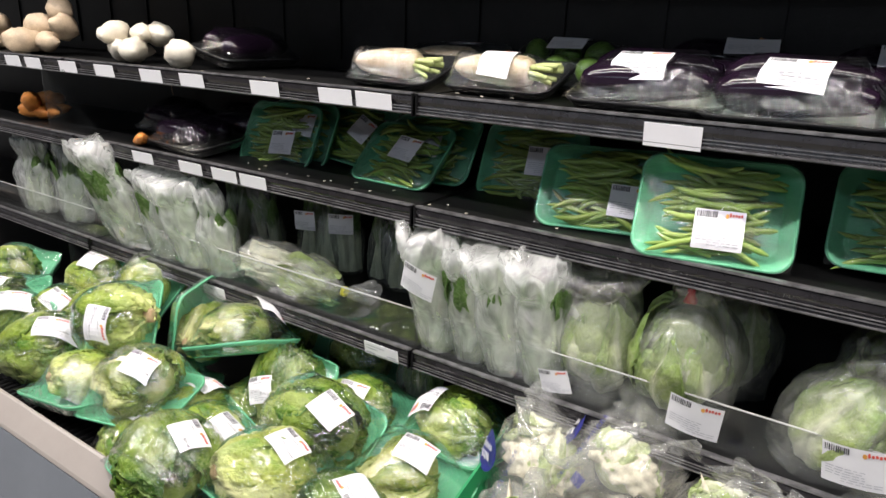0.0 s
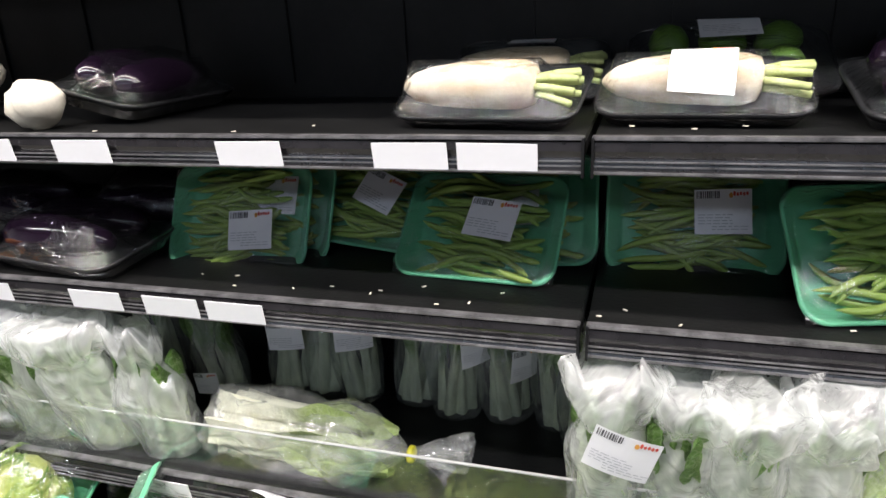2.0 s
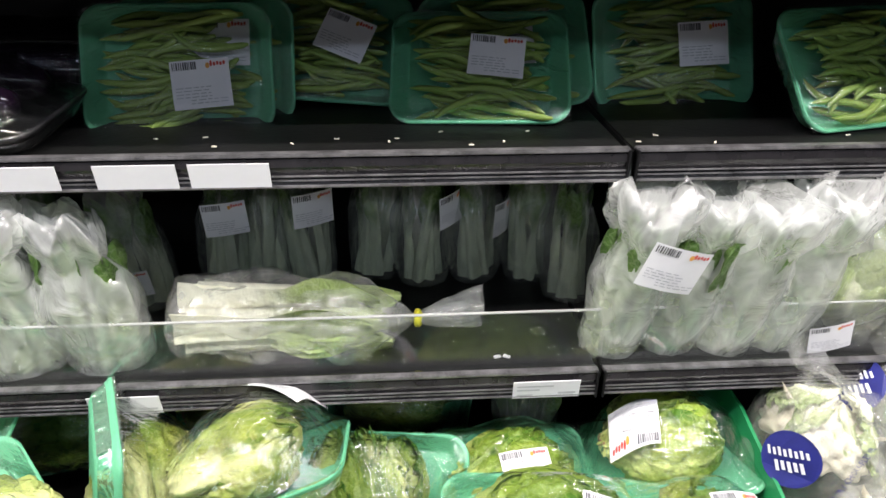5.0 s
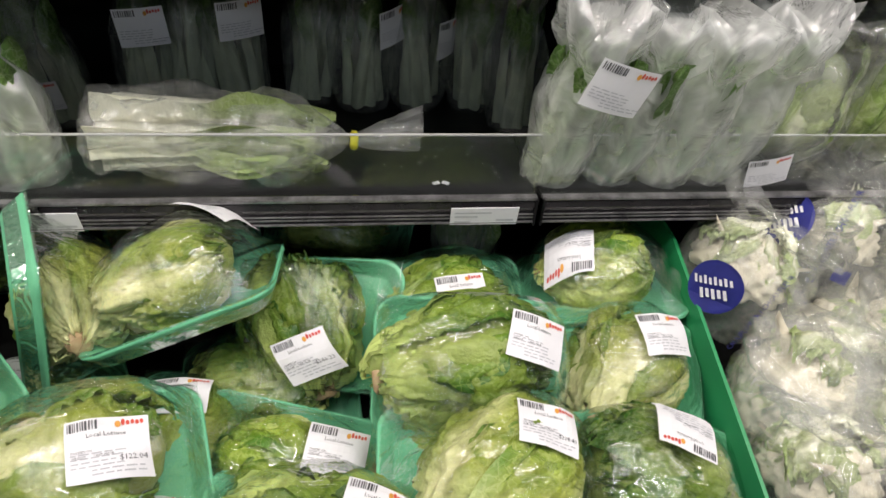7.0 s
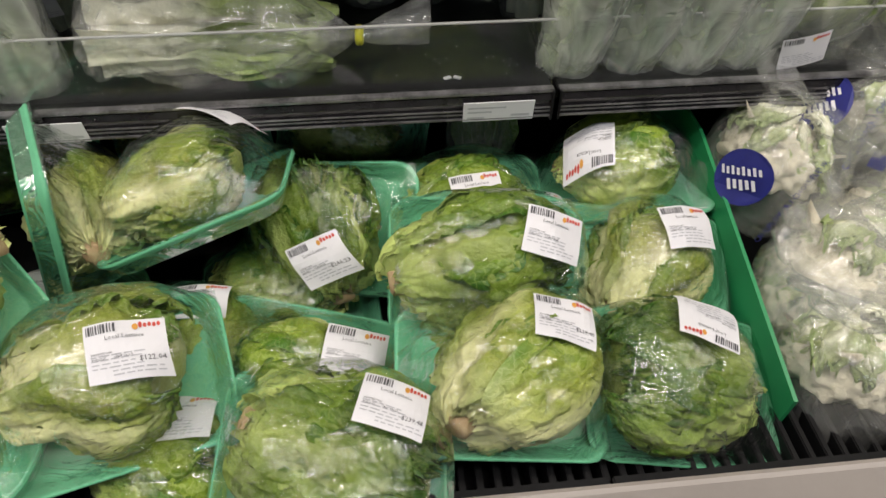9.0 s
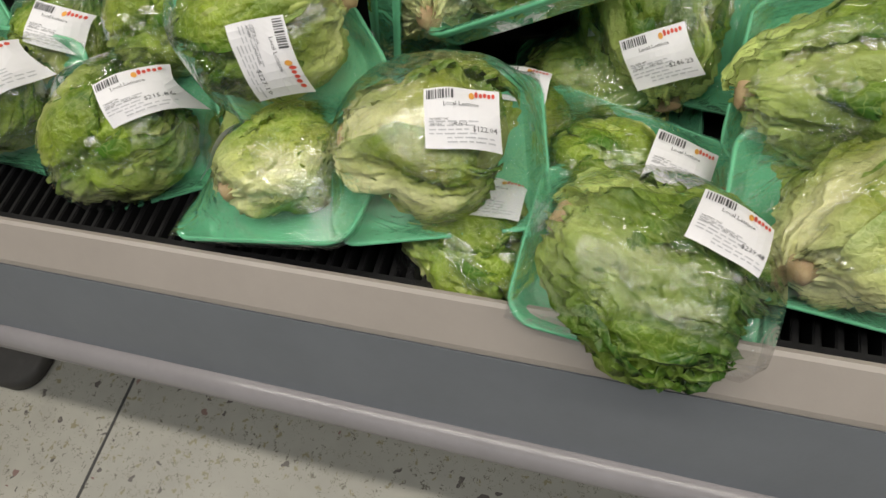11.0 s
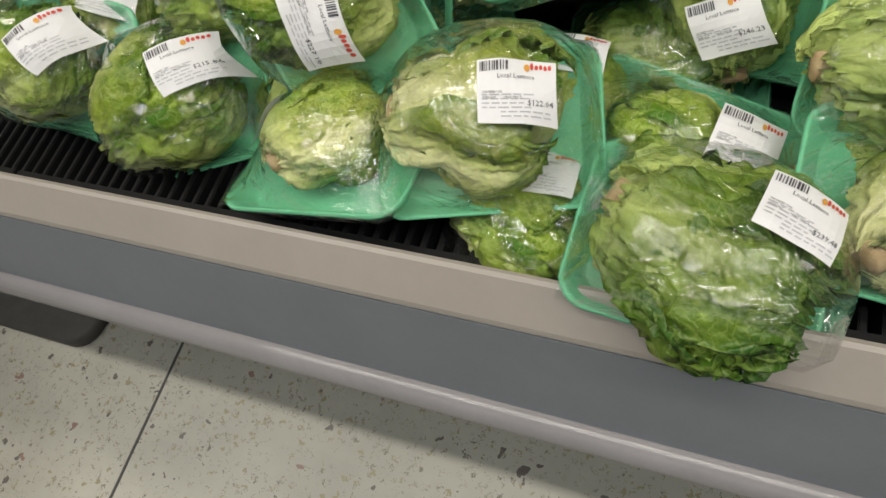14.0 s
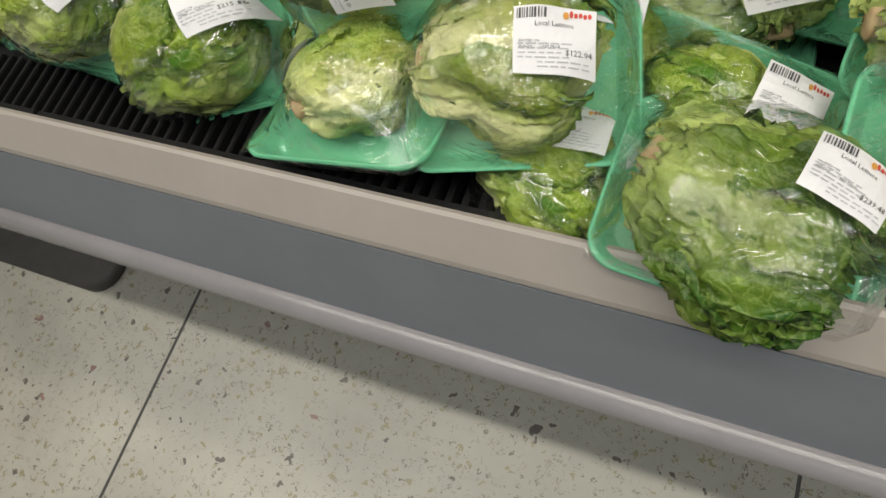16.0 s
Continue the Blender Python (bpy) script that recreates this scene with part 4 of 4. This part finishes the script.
def flat_label(parent, x, y, z, rx=0, ry=0, size=0.07):
    m = pose(x, y, z, 90 + rx, 0, 0) @ pose(0, 0, 0, 0, 0, ry)
    scale_label(parent, lambda u, v, lift: tuple(m @ Vector((u, v, lift - 25 * (u * u) * 0.12))), "", "", size)


def choi_bag(x, y, z, w, h, seed, yaw=0, lean=0, tilt=0, label=None, mat=None, stalks=9, flare=0.6):
    t = thing("pak_choi_bag", pose(x, y, z, tilt, lean, yaw), "bunch of pak choi with pale stalks in a crumpled plastic bag", "bagged greens", "bagged greens on the lower shelf")
    rng = random.Random(seed)
    for i in range(stalks):
        s = mounted("stalk", BLADES[rng.randrange(7)], t)
        a = 2 * math.pi * i / stalks
        k = h / 0.262
        s.matrix_local = pose(w * 0.30 * math.cos(a), 0.022 * math.sin(a), 0.006, rng.uniform(-5, 5), rng.uniform(-6, 6), math.degrees(a) + 90 + rng.uniform(-20, 20)) @ Matrix.Diagonal((k, k, k, 1))
    bag_shell("bag", w * 1.06, 0.098, h, seed, mat or BAG, t, 0.74, flare, "crumpled see-through plastic bag")
    if label:
        flat_label(t, *label)


Z = 0.8062
# the row at the front
for i, (x, w, l) in enumerate(((-1.400, 0.098, (0.022, -0.064, 0.212, -8, -16, 0.075)), (-1.318, 0.094, None), (-1.238, 0.094, None), (-1.160, 0.096, None))):
    choi_bag(x, 1.424 + 0.004 * (i % 2), Z, w, 0.276 - 0.006 * (i % 2), 20 + i, 8 * (i % 2), tilt=16, label=l, flare=0.85)
choi_bag(-2.105, 1.430, Z, 0.135, 0.240, 31, -5, 4, tilt=10, flare=0.35)
choi_bag(-2.215, 1.426, Z, 0.140, 0.262, 32, 5, -4, tilt=14, flare=0.9)
choi_bag(-2.350, 1.430, Z, 0.160, 0.255, 33, 5, 3, tilt=13, flare=0.8)
choi_bag(-2.510, 1.424, Z, 0.200, 0.335, 34, 0, 0, tilt=20, flare=0.55, stalks=12)
choi_bag(-3.100, 1.440, Z, 0.22, 0.24, 35, 0, 0, flare=0.5, stalks=12)
choi_bag(-2.880, 1.450, Z, 0.18, 0.24, 36, 0, 0, flare=0.5, stalks=12)
# the row behind
for i, (x, y, w, l) in enumerate(((-2.085, 1.580, 0.085, (0.0, -0.055, 0.06, 0, 0, 0.05)), (-1.990, 1.640, 0.09, (0.005, -0.056, 0.135, 0, 8, 0.066)), (-1.920, 1.645, 0.085, None), (-1.845, 1.640, 0.085, (0.0, -0.056, 0.15, 0, -5, 0.066)), (-1.745, 1.650, 0.085, None), (-1.660, 1.630, 0.10, (0.0, -0.056, 0.140, 0, 5, 0.066)), (-1.570, 1.645, 0.11, (-0.02, -0.056, 0.125, 0, -10, 0.066)), (-1.480, 1.640, 0.10, None), (-1.430, 1.560, 0.085, (0.0, -0.056, 0.17, 0, 0, 0.066)), (-2.260, 1.620, 0.11, None), (-1.300, 1.620, 0.12, None), (-1.120, 1.620, 0.12, None), (-2.440, 1.620, 0.12, None))):
    choi_bag(x, y, Z + 0.0, w, 0.215 + 0.04 * ((i * 7) % 5) / 5, 50 + i, 10 * i, ((i * 5) % 7 - 3) * 2.5, 0, l, CLEAR_BAG, 7, 0.5)

NAPA_UP = leafy_head(41, NAPA, 11, (0.098, 0.068, 0.062), 0.9, 0.16, 1.0, 0.9)
LONG_BLADES = [blade_mesh(80 + i, 0.285 + 0.01 * i, 0.050, 0.42 + 0.04 * i, NAPA) for i in range(4)]


def napa_bag(x, y, w, h, seed, yaw=0, lean=0, tilt=0, tie=None, label=None, size=1.0, mat=None, flare=0.3):
    t = thing("napa_bag", pose(x, y, Z, tilt, lean, yaw), "pale green napa cabbage standing in a clear plastic bag", "bagged cabbage", "bagged napa cabbages")
    head_of(NAPA_UP, "cabbage", t, pose(0, 0, 0.102 * size, 0, -88, 0) @ pose(0, 0, 0, 70 * seed, 0, 0) @ Matrix.Diagonal((size, size, size, 1)), "tight pale green leaves with white ribs")
    bag_shell("bag", w, 0.135 * size, h, seed, mat or CLEAR_BAG, t, 0.86, flare, "clear plastic bag", 0.82)
    if tie:
        solid("tape", *loft([rounded(0.022, 0.022, 0.008, h * 0.84), rounded(0.012, 0.012, 0.005, h * 0.88), rounded(0.014, 0.014, 0.005, h * 0.98)]), tie, t, "red tape round the neck")
    if label:
        flat_label(t, *label)


napa_bag(-1.062, 1.452, 0.150, 0.265, 1, tilt=9, flare=0.9, size=1.12, label=(-0.045, -0.080, 0.05, 0, 14, 0.06))
napa_bag(-0.905, 1.465, 0.180, 0.282, 2, tilt=11, tie=RED_TIE, flare=0.15, size=1.26, label=(0.045, -0.092, 0.075, 0, -4, 0.085))
napa_bag(-0.690, 1.450, 0.185, 0.225, 3, tilt=8, lean=22, flare=0.4, size=1.05, label=(0.03, -0.078, 0.09, 0, 30, 0.085))
napa_bag(-0.500, 1.450, 0.18, 0.235, 4, flare=0.5)
napa_bag(-0.300, 1.450, 0.18, 0.235, 5, flare=0.5)
napa_bag(-0.860, 1.610, 0.18, 0.230, 6, flare=0.5)
napa_bag(-0.600, 1.610, 0.18, 0.230, 7, flare=0.5)

lying = thing("lying_cabbage_bag", pose(-1.838, 1.432, 0.862, 0, 2, -2), "long napa cabbage lying in a clear bag with yellow tie", "bagged cabbage")
for i in range(12):
    a = 2.4 * i
    r = 0.006 + 0.0105 * math.sqrt(i) * 1.1
    s = mounted("stalk", LONG_BLADES[i % 4], lying, "thick white stalk with a crinkled green leaf")
    s.matrix_local = pose(-0.158 + 0.010 * (i % 3), 0.9 * r * math.cos(a), r * math.sin(a) - 0.008, 0, 90, 0) @ pose(0, 0, 0, 0, 0, 90 + 50 * i) @ Matrix.Diagonal((0.95, 0.95, 0.88, 1))


def crease(a, u, z):
    c = Vector((math.cos(a) * 2, math.sin(a) * 2, u * 8 + z))
    return 1 + 0.16 * noise.noise(c) + 0.26 * (0.5 - 2 * abs(noise.noise(Vector((c.x * 1.7, c.y * 1.7, u * 9 + z + 5)))))


rings = []
for i in range(72):
    u = i / 71
    x = -0.178 + 0.430 * u
    if u < 0.79:
        k = 0.068 * max(0.10, min(1.0, (u / 0.05) ** 0.5) * (1 - max(0.0, (u - 0.50) / 0.29) ** 2.6)) * (1 - 0.16 * math.sin(u * 11) ** 2)
    else:
        k = 0.008 + 0.30 * (u - 0.79) * (1.35 - u)
    rings.append([(x, math.cos(a) * k * crease(a, u, 0), (math.sin(a) * k * 0.86 + (0.10 * (u - 0.79) if u > 0.79 else 0)) * crease(a, u, 20)) for a in (2 * math.pi * j / 36 for j in range(54))])
shell = solid("bag", *loft(rings, True, False), CLEAR_BAG, lying, "clear plastic bag gathered at one end")
shell.visible_shadow = False
tie = solid("tie", *loft([[(px, r * math.cos(a), r * math.sin(a)) for a in (2 * math.pi * j / 12 for j in range(12))] for px, r in ((0.158, 0.009), (0.160, 0.013), (0.166, 0.013), (0.169, 0.009))]), YELLOW, lying, "yellow tie")
for i, (dx, rot) in enumerate(((-1.565, 20), (-1.552, -30))):
    b = thing("paper_scrap", pose(dx, 1.395, 0.8076, 0, 0, rot), "small torn white scrap lying on the shelf", "scrap")
    part("sheet", box(-0.005, 0.005, -0.003, 0.003, 0, 0.001, 0), PAPER, b)

# ---- the green divider and the bagged cauliflowers ----
div = thing("deck_divider", pose(-1.198, 0, 0), "green plastic divider between lettuces and cauliflowers", "divider")
part_v = [(1.000, 0.500), (0.998, 0.610), (1.38, 0.712), (1.60, 0.712), (1.60, 0.500)]
solid("panel", *loft([[(-0.0025, y, z) for y, z in part_v], [(0.0025, y, z) for y, z in part_v]]), DIVIDER, div, "", False)


def curd_mesh(seed):
    rng = random.Random(seed)
    pts = [Vector((math.cos(2.39996 * i) * math.sqrt(1 - (1 - 1.25 * (i + 0.5) / 70) ** 2), math.sin(2.39996 * i) * math.sqrt(1 - (1 - 1.25 * (i + 0.5) / 70) ** 2), 1 - 1.25 * (i + 0.5) / 70)) for i in range(70)]
    rings = []
    for i in range(26):
        th, ring = 0.02 + 2.3 * i / 25, []
        for j in range(48):
            a = 2 * math.pi * j / 48
            c = Vector((math.sin(th) * math.cos(a), math.sin(th) * math.sin(a), math.cos(th)))
            dist = min((c - p).length for p in pts)
            r = 0.068 * (1 + 0.16 * (1 - (dist / 0.16) ** 2) + 0.05 * noise.noise(c * 14))
            ring.append((c.x * r, c.y * r, c.z * r * 0.85))
        rings.append(ring)
    me = bpy.data.meshes.new("curd")
    v, f = loft(rings)
    me.from_pydata(v, [], f)
    me.materials.append(CURD)
    me.polygons.foreach_set("use_smooth", [True] * len(me.polygons))
    return me


CURDS = [curd_mesh(1)]
CAULI_LEAVES = leafy_head(61, CAULI_GREEN, 8, (0.085, 0.082, 0.082), 0.6, 0.22, 1.2, 0.9, (1.0, 1.5), 0.6)


def cauliflower(x, y, z, tilt, spin, yaw, logo, seed):
    t = thing("cauliflower_bag", pose(x, y, z, tilt, spin, yaw), "white cauliflower with pale leaves in a printed plastic bag", "bagged cauliflower", "bagged cauliflowers in the deck")
    mounted("curd", CURDS[0], t, "knobbly cream curd")
    head_of(CAULI_LEAVES, "leaves", t, pose(0, 0, 0, 0, 90, 0) @ pose(0, 0, 0, 50 * seed, 0, 0), "pale green outer leaves")
    b = bag_shell("bag", 0.185, 0.185, 0.195, seed + 70, CLEAR_BAG, t, 0.90, 0.7, "milky printed plastic bag", 0.8)
    b.location.z = -0.085
    if logo:
        def lay(u, v, lift):
            a = u / 0.093
            return (math.sin(a) * (0.103 + lift), -math.cos(a) * (0.103 + lift), v)
        disc = joined([oval(0, 0.0, 0.033, 0.040, 24)])
        spot = solid("logo", [lay(u, v, 0.004) for u, v in disc[0]], disc[1], BLUE, t, "dark blue oval print", False)
        bars = joined([*(([(u * 0.82 - v * 0.57, u * 0.57 + v * 0.82) for u, v in q[0]], q[1]) for q in (patch(-0.024 + 0.0062 * k, -0.0205 + 0.0062 * k, 0.004, 0.015 - 0.002 * (k % 2), 1, 2) for k in range(8))), *(([(u * 0.82 - v * 0.57, u * 0.57 + v * 0.82) for u, v in q[0]], q[1]) for q in (patch(-0.018 + 0.007 * k, -0.0138 + 0.007 * k, -0.016 + 0.002 * (k % 2), -0.002, 1, 2) for k in range(5)))])
        solid("print", [lay(u, v, 0.006) for u, v in bars[0]], bars[1], PAPER, spot, "white print bars", False)
        words = letters("CAULIFLOWER / CHOU-FLEUR", 0.0105)
        solid("side_print", [lay(0.060 - v, u, 0.005) for u, v in words[0]], words[1], BLUE, t, "dark blue lettering up the bag", False)
        code = joined([patch(0.078 + 0.0022 * k, 0.0792 + 0.0022 * k, -0.055, -0.035) for k in range(9)])
        solid("barcode", [lay(u, v, 0.005) for u, v in code[0]], code[1], BLUE, t, "small dark barcode", False)


for i, (x, y, z, ti, sp, ya, lo) in enumerate(((-1.108, 1.335, 0.690, -15, 10, -52, True), (-0.965, 1.370, 0.720, -30, -15, -70, True), (-1.070, 1.170, 0.615, 35, 30, 100, False), (-1.095, 1.060, 0.575, 20, 10, 150, False), (-0.960, 1.090, 0.585, 40, -20, 200, False), (-0.900, 1.210, 0.640, 40, 0, 60, False), (-0.960, 1.250, 0.600, 30, 20, 20, False),
                                              (-0.780, 1.330, 0.690, -30, 10, -20, True), (-0.760, 1.120, 0.590, 30, 10, 30, False), (-0.600, 1.200, 0.610, 30, 10, 80, False), (-0.580, 1.360, 0.680, 30, -10, 0, True), (-0.400, 1.150, 0.590, 20, 10, 90, False), (-1.080, 1.180, 0.560, 10, 0, 10, False))):
    cauliflower(x, y, z, ti, sp, ya, lo, i)
hang = thing("greens_bag", pose(-1.500, 1.490, 0.500), "leafy greens in a clear bag standing behind the lettuces", "bagged greens")
for i in range(7):
    s = mounted("stalk", BLADES[i], hang)
    s.matrix_local = pose(0.03 * math.cos(i), 0.02 * math.sin(i), 0.005, 0, 0, 50 * i)
bag_shell("bag", 0.11, 0.09, 0.27, 91, CLEAR_BAG, hang, 0.8, 0.6, "clear plastic bag")
# flakes of leaf and dust on the shelves
rng = random.Random(5)
for i in range(22):
    zf = rng.choice((1.336, 1.1215, 1.1215))
    f = thing("crumb", pose(rng.uniform(-2.1, -1.0), rng.uniform(1.375, 1.44), zf, 0, 0, rng.uniform(0, 180)), "tiny pale crumb lying on the black shelf", "crumb", "crumbs on the shelves")
    part("flake", box(-0.003, 0.003, -0.0012, 0.0012, 0, 0.0012, 0), TURNIP, f)
